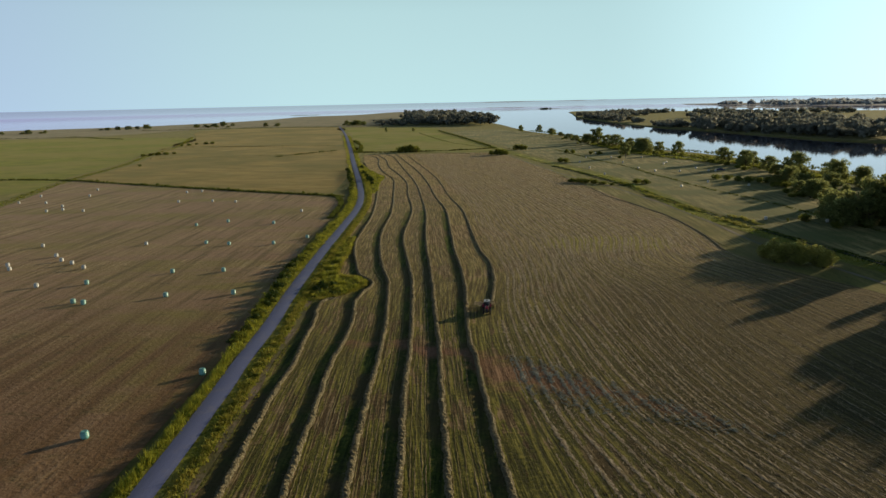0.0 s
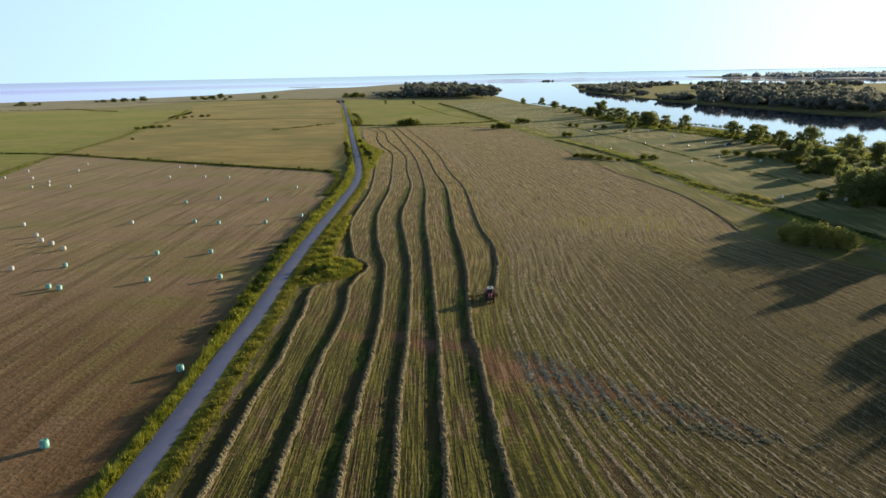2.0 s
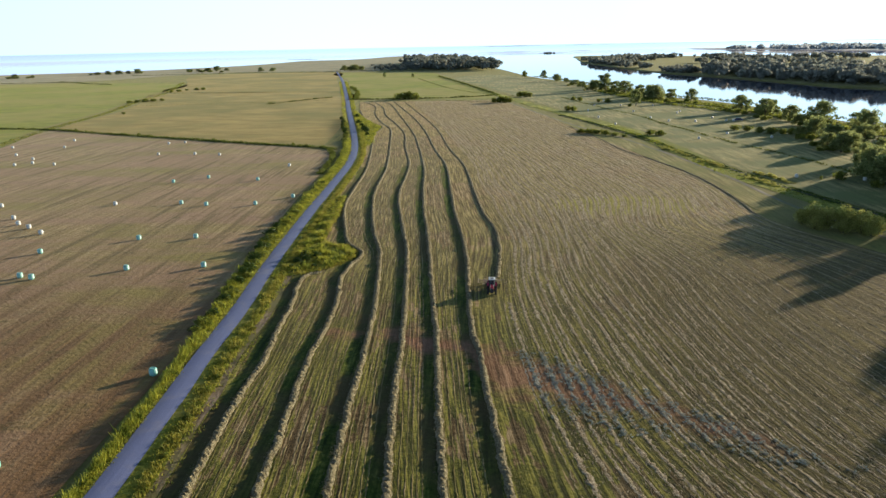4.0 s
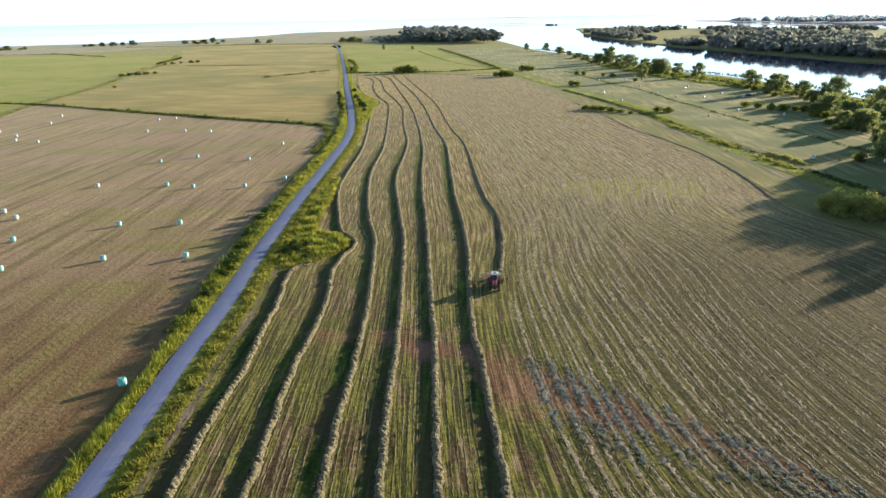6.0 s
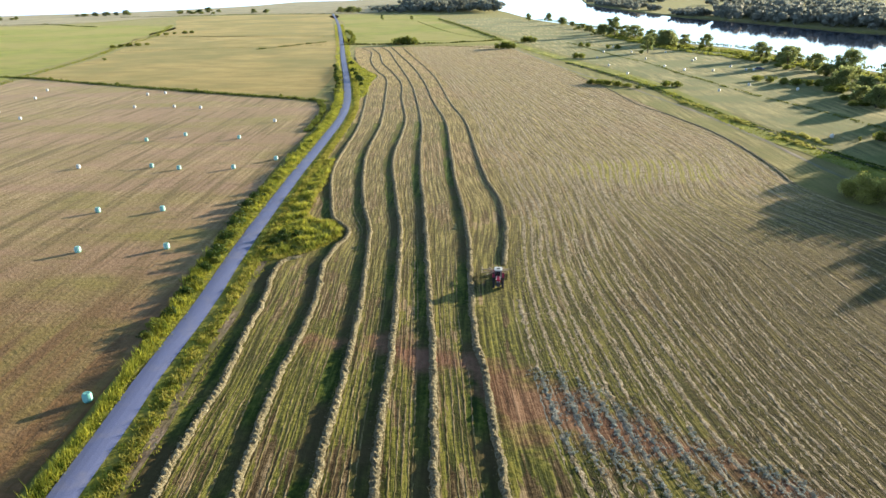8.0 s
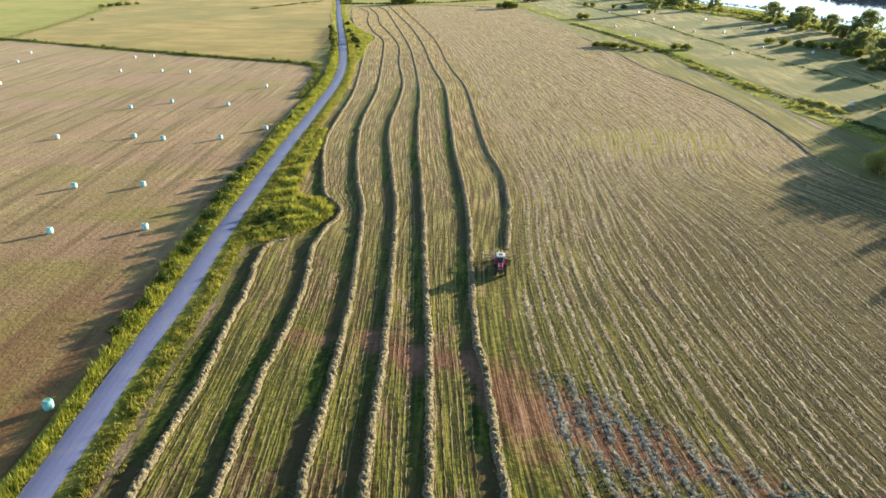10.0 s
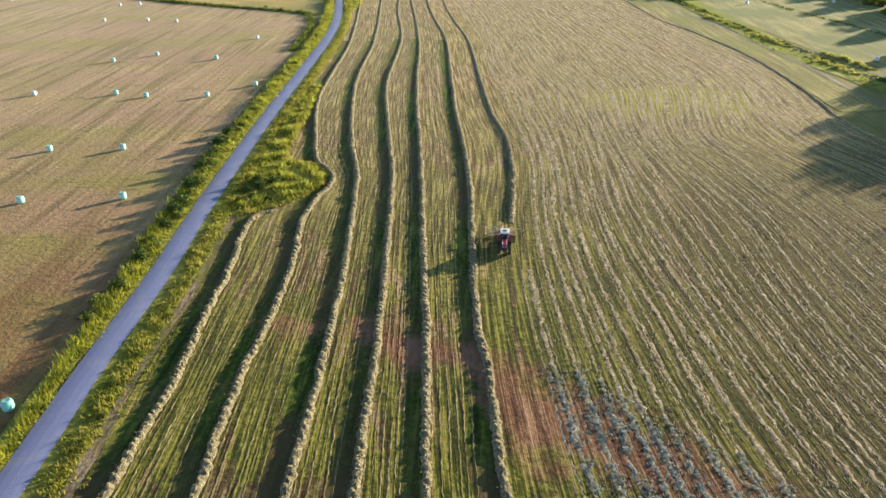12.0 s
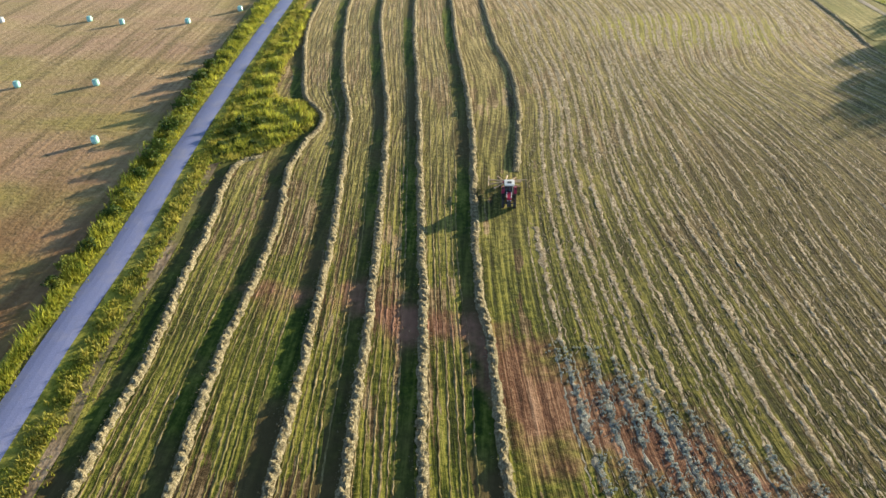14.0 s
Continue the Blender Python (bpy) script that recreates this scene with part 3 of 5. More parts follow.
WINDROWS = []
WINDROWS.append([(-19.6, -28), (-22.5, 25), (-24.1, 54), (-25.5, 78), (-25.4, 88), (-26.2, 97), (-26.9, 108), (-28, 116.5), (-27.6, 120.5), (-25.4, 122.5)])
WINDROWS.append([(-10.4, -28), (-15, 25), (-17.8, 54), (-19.2, 77), (-19.9, 87), (-19.8, 98), (-20.2, 109), (-21.5, 119), (-21.2, 125), (-20.2, 130), (-20.7, 134.5), (-22.8, 138),
                 (-24.6, 142), (-26.3, 150), (-29, 163), (-30.8, 176), (-31.6, 195), (-33, 226), (-39, 281), (-41.9, 309), (-41.9, 334), (-49, 354), (-57, 378), (-66, 420)])
WINDROWS.append([(-4.8, -28), (-9.2, 25), (-11.7, 54), (-13, 79), (-13.4, 92), (-14.3, 108), (-15.9, 125), (-17.3, 136), (-19.6, 146), (-22, 160),
                 (-24, 175), (-25.6, 192), (-26.8, 226), (-32.9, 290), (-37.3, 326), (-45.7, 358), (-54.4, 401), (-60.3, 445), (-71, 479)])
WINDROWS.append([(-1.2, -28), (-4.6, 25), (-6.5, 54), (-8.4, 80), (-8.8, 92), (-9.8, 108), (-11.7, 132), (-13.6, 146), (-16, 163),
                 (-18.6, 185), (-19.8, 228), (-24.8, 268), (-29.2, 310), (-37.2, 349), (-46.9, 390), (-54, 435), (-65, 479)])
WINDROWS.append([(4.6, -28), (0.6, 25), (-1.6, 54), (-3.5, 80), (-4.3, 93), (-5.6, 108), (-7.8, 135), (-9.4, 152),
                 (-11.2, 170), (-12.8, 192), (-15.2, 228), (-22.3, 289), (-27.7, 325), (-39.2, 389), (-50.8, 453), (-60, 484)])
WINDROWS.append([(15.6, -28), (8.5, 25), (4.6, 54), (2.1, 78), (1.3, 89), (0.2, 99), (-0.4, 115), (-0.9, 133), (-2.3, 150),
                 (-3.8, 166), (-5.4, 190), (-8, 227), (-13.2, 261), (-20.3, 315), (-29, 367), (-40.3, 423), (-53, 485)])
WINDROWS.append([(4.3, 119), (5, 128), (5.4, 138), (4.9, 150), (3.3, 160), (2, 172), (0.7, 189),
                 (-2.3, 227), (-7.9, 262), (-14.4, 315), (-19.6, 347), (-29.2, 397), (-36.4, 434), (-46, 484)])


def row_x(k, y):
    fine = spline(WINDROWS[k], 3.0)
    return np.interp(y, fine[:, 1], fine[:, 0])


def hay_field():
    ys = np.concatenate([np.arange(-30, 230, 1.5), np.arange(230, 484, 4.0), [484.0]])
    verge = spline(ROAD_LINE, 4.0)
    left = np.interp(ys, verge[:, 1], verge[:, 0]) + 3.6
    left = np.where(ys > 320, np.minimum(left + (ys - 320) * 0.03, -40), left)
    x0 = mown(0.0, ys)
    inner = [left + (x0 - left) * f for f in np.linspace(0, 1, 45)[:-1]]
    outer = [x0 + (mown(s, ys) - x0) for s in np.linspace(0, 1, 90)]
    cols = inner + outer
    m, k = len(cols), len(ys)
    verts = [(cols[j][i], ys[i], 0.06) for i in range(k) for j in range(m)]
    faces = [(i * m + j, i * m + j + 1, i * m + m + j + 1, i * m + m + j) for i in range(k - 1) for j in range(m - 1)]
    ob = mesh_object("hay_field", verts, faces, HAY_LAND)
    uv = ob.data.uv_layers.new(name="UVMap")
    u = np.array([0.82 * j for j in range(m)])
    loops = np.zeros(len(ob.data.loops), dtype=np.int32)
    ob.data.loops.foreach_get("vertex_index", loops)
    uv.data.foreach_set("uv", np.column_stack([u[loops % m], ys[loops // m]]).astype(np.float32).ravel())
    tagged(ob, "mown hay field with straw-coloured and green streaks", "field", "", "structure")


hay_field()
ribbon("road", ROAD_LINE, -1.32, 1.32, 0.07, ROAD, 3.0, 0.12, "narrow worn grey-blue asphalt lane", "road", crown=0.06)
ribbon("verge_west", ROAD_LINE[:11], -3.4, -1.3, 0.05, VERGE_LAND, 3.0, 0.6, "rough green road verge", "verge")
ribbon("verge_east", ROAD_LINE[:12], 1.3, 4.1, 0.065, VERGE_LAND, 3.0, 0.5, "rough green road verge", "verge")
ribbon("bare_furrow", ROAD_LINE[:7], 4.0, 5.0, 0.072, EARTH, 2.0, 0.35, "bare brown earth along the field's edge", "earth strip")
TRACK_LINE = [(100, 40), (92, 90), (82, 130), (74, 165), (72.5, 188), (71.5, 205), (69.6, 221), (67.4, 240), (64.3, 258), (58.5, 290), (44.9, 342), (23.8, 461), (14, 500)]
ribbon("field_track", TRACK_LINE, -0.6, 0.6, 0.08, TRACK_LAND, 4.0, 0.4, "pale worn farm track on grass", "track")
CHANNEL = [(101, 90), (93, 135), (86.5, 164), (81.9, 183), (78, 205), (75.7, 221), (72.7, 236), (67, 284), (58, 330), (46, 379)]
ribbon("headland_strip", TRACK_LINE[3:12], -9.5, -0.5, 0.05, STRAW_STRIP, 4.0, 0.8, "strip of mown straw-coloured grass along the farm track", "grass strip")
ribbon("ditch_bank", DITCH_LINE, -3.0, 5.0, 0.07, DITCH_LAND, 4.0, 1.2, "overgrown green ditch bank", "ditch")

# no recess is dug: a flat ribbon carries the ditch's shade as colour
ribbon("ditch_channel", CHANNEL, -0.55, 0.55, 0.085, DITCH_SHADE, 3.0, 0.3, "flat dark strip for the shade in a narrow ditch", "ditch")

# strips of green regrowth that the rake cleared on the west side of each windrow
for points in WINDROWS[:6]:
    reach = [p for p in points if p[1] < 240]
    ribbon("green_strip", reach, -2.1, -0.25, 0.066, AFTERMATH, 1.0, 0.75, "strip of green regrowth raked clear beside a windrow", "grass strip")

# ---- hay: windrows and mown swaths ----


def windrow(k, points, seed, high=0.37):
    """A raked ridge of hay: a rope of slanting tufts, lumpy and leaning, with loose strands on it."""
    rng = np.random.default_rng(seed)
    fine = spline(points, 0.07)
    d = np.hypot(fine[:, 0], fine[:, 1] - 40)
    keep, last = [], -9.0
    run = np.concatenate([[0], np.cumsum(np.linalg.norm(np.diff(fine, axis=0), axis=1))])
    for i, r in enumerate(run):
        if r - last >= (0.13 if d[i] < 120 else 0.3 if d[i] < 190 else 0.9) or i == len(run) - 1:
            keep.append(i)
            last = r
    line, run, d = fine[keep], run[keep], d[keep]
    side = sideways(line)
    cols = np.linspace(-1, 1, 11)
    verts, faces = [], []
    for i, (p, s) in enumerate(zip(line, side)):
        calm = float(np.interp(d[i], [140, 200], [1.0, 0.4]))
        big = 1.0 + calm * 0.22 * noise.noise((run[i] * 0.55, k * 9.1, 0))
        shift = 0.2 * noise.noise((run[i] * 0.35, k * 3.7, 9))
        fade = min(1.0, 0.25 + 0.4 * min(run[i], run[-1] - run[i]))
        tall = 0.92 * high * (1 - 0.62 * min(1.0, max(0.0, (p[1] - 140) / 110))) * fade
        for j, c in enumerate(cols):
            # tufts slant across the ridge, so that each rib starts later on one flank
            rib = noise.noise((run[i] * 2.3 + 0.7 * c, k * 5.3, 4 + 0.6 * c))
            lump = big + calm * (0.55 * rib + 0.24 * noise.noise((run[i] * 4.5 + c, c * 1.5 + k * 3.0, 8)))
            w = 0.41 * (0.7 + 0.3 * big + calm * 0.45 * rib)
            q = p + s * (c * w + shift)
            z = tall * max(0.25, lump) * max(0.0, 1 - abs(c) ** 2.4) ** 0.8
            z += rng.uniform(-0.03, 0.03) if 0 < j < 10 else 0
            verts.append((q[0] + rng.uniform(-0.02, 0.02), q[1] + rng.uniform(-0.03, 0.03), 0.05 + max(z, 0.0)))
    n = len(cols)
    for i in range(len(line) - 1):
        for j in range(n - 1):
            a = i * n + j
            faces.append((a, a + 1, a + n + 1, a + n))
    ob = mesh_object("windrow", verts, faces, HAY)
    near = line[(line[:, 1] < 200)]
    ns = sideways(near) if len(near) > 2 else None
    m = int(len(near) * 2.2)
    i = rng.integers(0, len(near), m)
    o = rng.uniform(-0.62, 0.62, m)
    q = near[i] + ns[i] * o[:, None] + rng.normal(0, 0.06, (m, 2))
    z = 0.05 + 0.8 * high * np.clip(1 - (np.abs(o) / 0.52) ** 2.4, 0, 1)
    tagged(tuft_mesh("loose_hay", np.column_stack([q, z]), np.full(m, 0.045), 0.05, HAY, seed + 50, 3, 2.2, category="", parent=ob), kind="stuff")
    return tagged(ob, "long raked windrow of pale dry hay on stubble", "windrow", "raked hay windrows")


for k, points in enumerate(WINDROWS):
    windrow(k, points, 100 + k, 0.28 if k == 6 else 0.37)
windrow(8, [(62.2, 161), (63.3, 172), (63.8, 190), (62.5, 212), (58, 235), (53.2, 254), (49.8, 290), (44, 330)], 120, 0.22)


def swath(k, s):
    """One mown, unraked swath: a low, uneven, ragged band of pale hay that follows the mowing line s."""
    rng = np.random.default_rng(700 + k)
    force = rng.uniform(0.55, 1.0) if k % 2 else rng.uniform(0.1, 0.45)
    ys = np.concatenate([np.arange(-20, 170, 0.36), np.arange(170, 240, 0.7), np.arange(240, 482, 1.8)])
    if s < 0.05:
        ys = ys[ys < 108]
    line = np.column_stack([mown(s, ys), ys])
    side = sideways(line)
    verts, faces = [], []
    for i, (p, q) in enumerate(zip(line, side)):
        y = ys[i]
        clump = max(0.0, 0.85 + 1.0 * noise.noise((k * 7.3, y * 0.13, 0)) + 1.25 * noise.noise((k * 3.3, y * 0.8, 0)))
        h = max(0.002, (0.027 * clump + 0.02 * noise.noise((k * 1.3, y * 2.1, 6))) * force)
        w = max(0.03, (0.05 + 0.2 * force) * (0.45 + 0.55 * clump) * (1 + 0.5 * min(1.0, max(0.0, (p[1] - 110) / 60))) * (1 - 0.5 * min(1.0, max(0.0, (p[0] - 16) / 26)) * min(1.0, max(0.0, (165 - p[1]) / 30))))
        sh = 0.45 * noise.noise((k * 4.7, y * 0.07, 2)) + 0.12 * noise.noise((k * 6.1, y * 0.5, 3)) + rng.uniform(-0.1, 0.1)
        for c, z in ((-1.0, 0.0), (-0.5, 0.9), (0.35, 1.0), (1.0, 0.0)):
            v = p + q * (c * w * rng.uniform(0.45, 1.55) + sh)
            verts.append((v[0], v[1], 0.058 + max(0.0, z * h * rng.uniform(0.4, 1.6))))
    for i in range(len(line) - 1):
        faces += [(4 * i + j, 4 * i + j + 1, 4 * i + j + 5, 4 * i + j + 4) for j in range(3)]
    ob = mesh_object("hay_swath", verts, faces, SWATH_HAY)
    return tagged(ob, "thin mown swath of drying hay on stubble", "swath", "mown hay swaths")


def hay_row(k, j):
    """A low row of leftover hay between windrows k and k + 1, as the rake left it."""
    rng = np.random.default_rng(640 + 10 * k + j)
    ys = np.concatenate([np.arange(-26, 150, 0.35), np.arange(150, 300, 0.9)])
    if k == 0:
        ys = ys[ys < 118]
    share = 0.1 + 0.56 * (j + rng.uniform(-0.25, 0.25)) / 5
    x = row_x(k, ys) + (row_x(k + 1, ys) - row_x(k, ys)) * share
    verts, faces = [], []
    for i, y in enumerate(ys):
        clump = max(0.0, 1 + 0.9 * noise.noise((k * 5 + j, y * 0.12, 0)) + 0.9 * noise.noise((k * 3.1 + j, y * 0.9, 4)))
        h = max(0.003, 0.022 * clump)
        w = max(0.02, 0.07 * clump) * (1 + 0.6 * min(1.0, max(0.0, (y - 110) / 60)))
        sh = 0.25 * noise.noise((k * 2.7 + j, y * 0.06, 2)) + rng.uniform(-0.05, 0.05)
        for c, z in ((-1.0, 0.0), (0.1, 1.0), (1.0, 0.0)):
            verts.append((x[i] + c * w + sh, y, 0.062 + z * h * rng.uniform(0.5, 1.4)))
    for i in range(len(ys) - 1):
        faces += [(3 * i + c, 3 * i + c + 1, 3 * i + c + 4, 3 * i + c + 3) for c in range(2)]
    tagged(mesh_object("hay_streak", verts, faces, ROW_HAY), "thin leftover hay streak between raked windrows", "hay streak", "leftover hay streaks")


for k in range(len(WINDROWS) - 2):
    for j in range(6):
        hay_row(k, j)
SWATHS = [0.012 + 0.975 * (k + 0.45 * math.sin(k * 2.7)) / 75.5 for k in range(76)]
for k, s in enumerate(SWATHS):
    swath(k, s)


def strewn_hay():
    """Loose wisps of hay that lie between the swaths, along the mowing."""
    rng = np.random.default_rng(417)
    count = 26000
    s, y = rng.uniform(0.02, 0.95, count), rng.uniform(30, 165, count)
    order = np.argsort(y)
    s, y = s[order], y[order]
    steps = np.arange(28.0, 172.0, 2.0)
    lines = {k: mown(k, steps) for k in np.linspace(0, 1, 41)}
    keys = np.array(list(lines))
    table = np.array([lines[k] for k in keys])
    x = np.empty(count)
    for i in range(count):
        j = min(int(s[i] * 40), 39)
        f = s[i] * 40 - j
        x[i] = np.interp(y[i], steps, table[j] * (1 - f) + table[j + 1] * f)
    thick = np.array([noise.noise((a * 0.25, b * 0.09, 5)) for a, b in zip(x, y)]) > rng.uniform(-0.7, 0.5, count)
    x, y = x[thick], y[thick]
    long, wide = rng.uniform(0.12, 0.5, len(x)), rng.uniform(0.02, 0.06, len(x))
    turn = rng.normal(0.0, 0.35, len(x))
    a = np.column_stack([np.sin(turn), np.cos(turn), np.zeros(len(x))]) * long[:, None]
    b = np.column_stack([np.cos(turn), -np.sin(turn), np.zeros(len(x))]) * wide[:, None]
    c = np.column_stack([x, y, np.full(len(x), 0.068)])
    lift = np.zeros((len(x), 3))
    lift[:, 2] = rng.uniform(0.0, 0.03, len(x))
    v = np.stack([c - a, c + b + lift, c + a, c - b + lift], 1).reshape(-1, 3)
    tagged(mesh_object("strewn_hay", v.tolist(), np.arange(4 * len(x)).reshape(-1, 4).tolist(), SWATH_HAY), "loose wisps of pale hay strewn on stubble", "hay", "", "stuff")


strewn_hay()


def weed_clumps():
    """Blue-grey leafy weeds in rounded clumps, strung along the swaths in the wet hollow."""
    rng = np.random.default_rng(311)
    vs, fs, first = [], [], 0
    for k, s in enumerate(SWATHS[:50]):
        ys = np.arange(55, 100, 0.3)
        for x, y in zip(mown(s, ys), ys):
            deep = -0.03 * max(0.0, x - 14) + min(98.2 - 0.88 * x - y, y - 77.0 + 0.31 * x) + 2.5 * noise.noise((x * 0.3, y * 0.3, 4))
            if x < 5.6 or deep < 0 or k % 2 == 0 and noise.noise((k * 3.1, y * 0.35, 1)) < 0.3 or noise.noise((k * 3.1, y * 0.45, 1)) < -0.3:
                continue
            x, y, r = x + rng.normal(0, 0.22), y + rng.normal(0, 0.15), rng.uniform(0.08, 0.26)
            v, f = crown_leaves(int(rng.integers(1e6)), [(x, y, 0.06, r), (x + rng.normal(0, 0.25), y + rng.normal(0, 0.25), 0.08, r * 0.7)], 44, 0.05, 0.9)
            v[:, 2] = 0.06 + np.abs(v[:, 2]) * 0.6
            vs.append(v)
            fs.append(f + first)
            first += len(v)
    tagged(mesh_object("weed_clumps", np.vstack(vs).tolist(), np.vstack(fs).tolist(), WEED), "blue-grey leafy weed clumps in the hay field", "weeds", "", "stuff")


weed_clumps()

# ---- trees and shrubs ----


def make_tree(seed, h=10.0, w=9.0, leaves=4600, leaf=0.26, mat=LEAF, masses=9, bare=0.0):
    """A broad-leaved tree, h metres high: forked limbs that each carry a mass of leafy clumps, with gaps between."""
    rng = np.random.default_rng(seed)
    t = empty("tree", "broad green riverside tree", "tree", "riverside trees")
    bm = bmesh.new()
    fork = h * (0.2 + bare)
    limb(bm, (0, 0, -0.3), (0.1, 0, fork), h * 0.032, h * 0.024, 8)
    blobs = []
    for i in range(masses):
        turn = 2.4 * i + rng.uniform(-0.4, 0.4)
        up = (i + 0.5) / masses
        out = w * 0.34 * math.sqrt(max(0.05, 1 - (up * 1.05 - 0.25) ** 2 / 0.7)) * rng.uniform(0.7, 1.1) if i < masses - 1 else w * 0.05
        rad = w * rng.uniform(0.19, 0.26)
        z = h * (0.13 + bare) + (h * (0.83 - bare) - rad * 0.6) * up
        c = np.array([math.cos(turn) * out, math.sin(turn) * out, z])
        mid = (c[0] * 0.45, c[1] * 0.45, fork + (z - fork) * 0.5)
        limb(bm, (0.1, 0, fork * 0.95), mid, h * 0.017, h * 0.01, 5)
        limb(bm, mid, tuple(c), h * 0.01, h * 0.004, 5)
        for _ in range(9):
            v = rng.normal(0, 1, 3)
            v *= rng.uniform(0.4, 1.0) * rad / np.linalg.norm(v)
            e = c + v * (1, 1, 0.75)
            r = rad * rng.uniform(0.42, 0.72)
            e[2] = max(e[2], r)
            blobs.append((*e, r))
            limb(bm, tuple(c), tuple(e), h * 0.004, h * 0.002, 4)
    part("trunk", bm, BARK, t, "grey-brown trunk and limbs")
    v, f = crown_leaves(seed + 1, blobs, leaves, leaf)
    mesh_object("crown", v.tolist(), f.tolist(), mat, t, "dense green leaves")
    return t


def make_shrub(seed, label="rounded green shrub", leaves=620, leaf=0.125, mat=SHRUB_LEAF):
    """A shrub 2 m high and about 2.6 m wide."""
    rng = np.random.default_rng(seed)
    t = empty("shrub", label, "shrub", "shrubs")
    bm = bmesh.new()
    blobs = []
    for i in range(13):
        a, r = rng.uniform(0, 2 * math.pi), rng.uniform(0, 0.8)
        z = rng.uniform(0.3, 1.5) * (1 - 0.5 * r)
        c = (r * math.cos(a), r * math.sin(a), z)
        blobs.append((*c, rng.uniform(0.35, 0.6)))
        limb(bm, (0.1 * math.cos(a), 0.1 * math.sin(a), -0.1), c, 0.04, 0.01, 4)
    part("stem", bm, BARK, t)
    v, f = crown_leaves(seed + 3, blobs, leaves, leaf)
    mesh_object("foliage", v.tolist(), f.tolist(), mat, t)
    return t


PROTO_TREES = [make_tree(11), make_tree(23, w=8.0, masses=8), make_tree(37, w=10.5, masses=11, leaves=6000), make_tree(41, w=7.5, masses=8, leaves=3600, bare=0.06)]
PROTO_SHRUBS = [make_shrub(61), make_shrub(67), make_shrub(71)]
PROTO_DARK = [make_shrub(83, "dark green shrub on the road verge", mat=DARK_LEAF), make_shrub(89, "dark green shrub on the road verge", mat=DARK_LEAF)]
used = set()


def plant(protos, k, x, y, scale, wide=1.0, label="", group="", turn=None):
    """A tree or shrub from a pattern; the first use of each pattern moves the pattern itself."""
    p = protos[k % len(protos)]
    m = pose(x, y, 0, 0, 0, (37 * x + 91 * y) % 360 if turn is None else turn)
    if p.name in used:
        ob = copy_thing(p, m)
    else:
        used.add(p.name)
        ob = p
        ob.matrix_basis = m
    ob.scale = (scale * wide, scale * wide, scale)
    return tagged(ob, label, "", group)


# rows of x, y, height, breadth factor
RIVER_TREES = [(103.7, 560, 13.5, 1.2), (111, 525, 10, 1.3), (96, 424, 10.5, 0.85), (118, 470, 10, 1.3), (134.5, 446, 9, 0.9), (141, 382, 9.5, 1.1), (142, 354, 10, 1.0), (149, 362, 8.5, 1.0), (147, 338, 8, 1.1), (152, 320, 11.5, 1.05),
               (132, 285, 8.1, 1.05), (122.7, 244.3, 7.7, 1.25), (122.5, 253.6, 6, 1.1), (150, 280, 11.7, 0.9), (156, 272, 9, 0.95), (163, 262, 9, 1.0), (116.6, 219.6, 7.5, 1.0), (127.6, 231, 7, 0.75),
               (106.8, 190.8, 9, 1.2), (108, 200, 9.5, 1.0), (113, 190, 11, 1.1), (112, 206, 8, 1.1)]
BANK_TREES = [(121, 200, 11, 1.1), (123, 188, 12, 1.1), (150, 240, 8, 1.2), (141, 228, 8, 1.2), (134, 214, 9, 1.2), (107, 540, 9, 1.2), (99, 575, 8, 1.3), (116, 500, 8, 1.3), (121, 478, 9, 1.2),
              (126, 460, 8, 1.2), (112, 480, 7, 1.3), (145, 371, 5, 1.2), (142.3, 319.7, 5.5, 1.0), (127.6, 285.8, 4.2, 1.5), (147.8, 283.7, 4.9, 1.1), (147, 370, 6.5, 1.2), (145, 312, 7, 1.3), (139, 298, 7, 1.2), (131, 268, 7.5, 1.2), (137, 258, 8, 1.2), (126, 247, 7, 1.2), (157, 300, 8, 1.2)]
RIVER_TREES = RIVER_TREES + BANK_TREES
for i, (x, y, h, wide) in enumerate(RIVER_TREES):
    plant(PROTO_TREES, i * 3 + 1 if h > 9 else i, x, y, h / 10, wide)
under = np.random.default_rng(303)
for i, (x, y, h, wide) in enumerate(RIVER_TREES):
    plant(PROTO_SHRUBS, i, x + under.uniform(-6, 3), y + under.uniform(-6, 3), under.uniform(1.8, 3.4) / 2, under.uniform(1.1, 1.7), "tangled green bush under riverside trees", "river bank bushes")
for i, (x, y, h) in enumerate([(111, 307, 3.0), (114, 302, 3.4), (117, 297, 3.2), (120, 294, 3.6), (124, 292, 3.4), (127, 291, 3.4), (124, 277, 3.0), (127, 274, 3.5), (129, 280, 3.0), (121, 259, 2.6)]):
    plant(PROTO_SHRUBS, i, x, y, h / 2, 1.3, "tangled green bush under riverside trees", "river bank bushes")
# trees along the meadow's south side, whose shade falls far over the hay field
SOUTH_TREES = [(118.3, 198.3, 14, 1.0), (123, 192, 16.5, 0.95), (126.6, 187.5, 16.8, 0.9), (131, 198, 16, 1.0), (123, 170.5, 16.4, 0.65), (126.5, 166.5, 17.4, 0.65), (102.5, 135.6, 10, 0.3),
               (114.5, 136.5, 15, 0.9), (118, 134.7, 16, 0.95), (121.7, 130, 17.9, 0.8), (123.8, 127, 18.2, 0.75), (126, 139, 17.5, 1.0), (130, 134.5, 18.5, 1.0), (134, 131, 19.5, 1.0), (112, 130, 14, 1.0)]
for i, (x, y, h, wide) in enumerate(SOUTH_TREES):
    plant(PROTO_TREES, i, x, y, h / 10, wide)
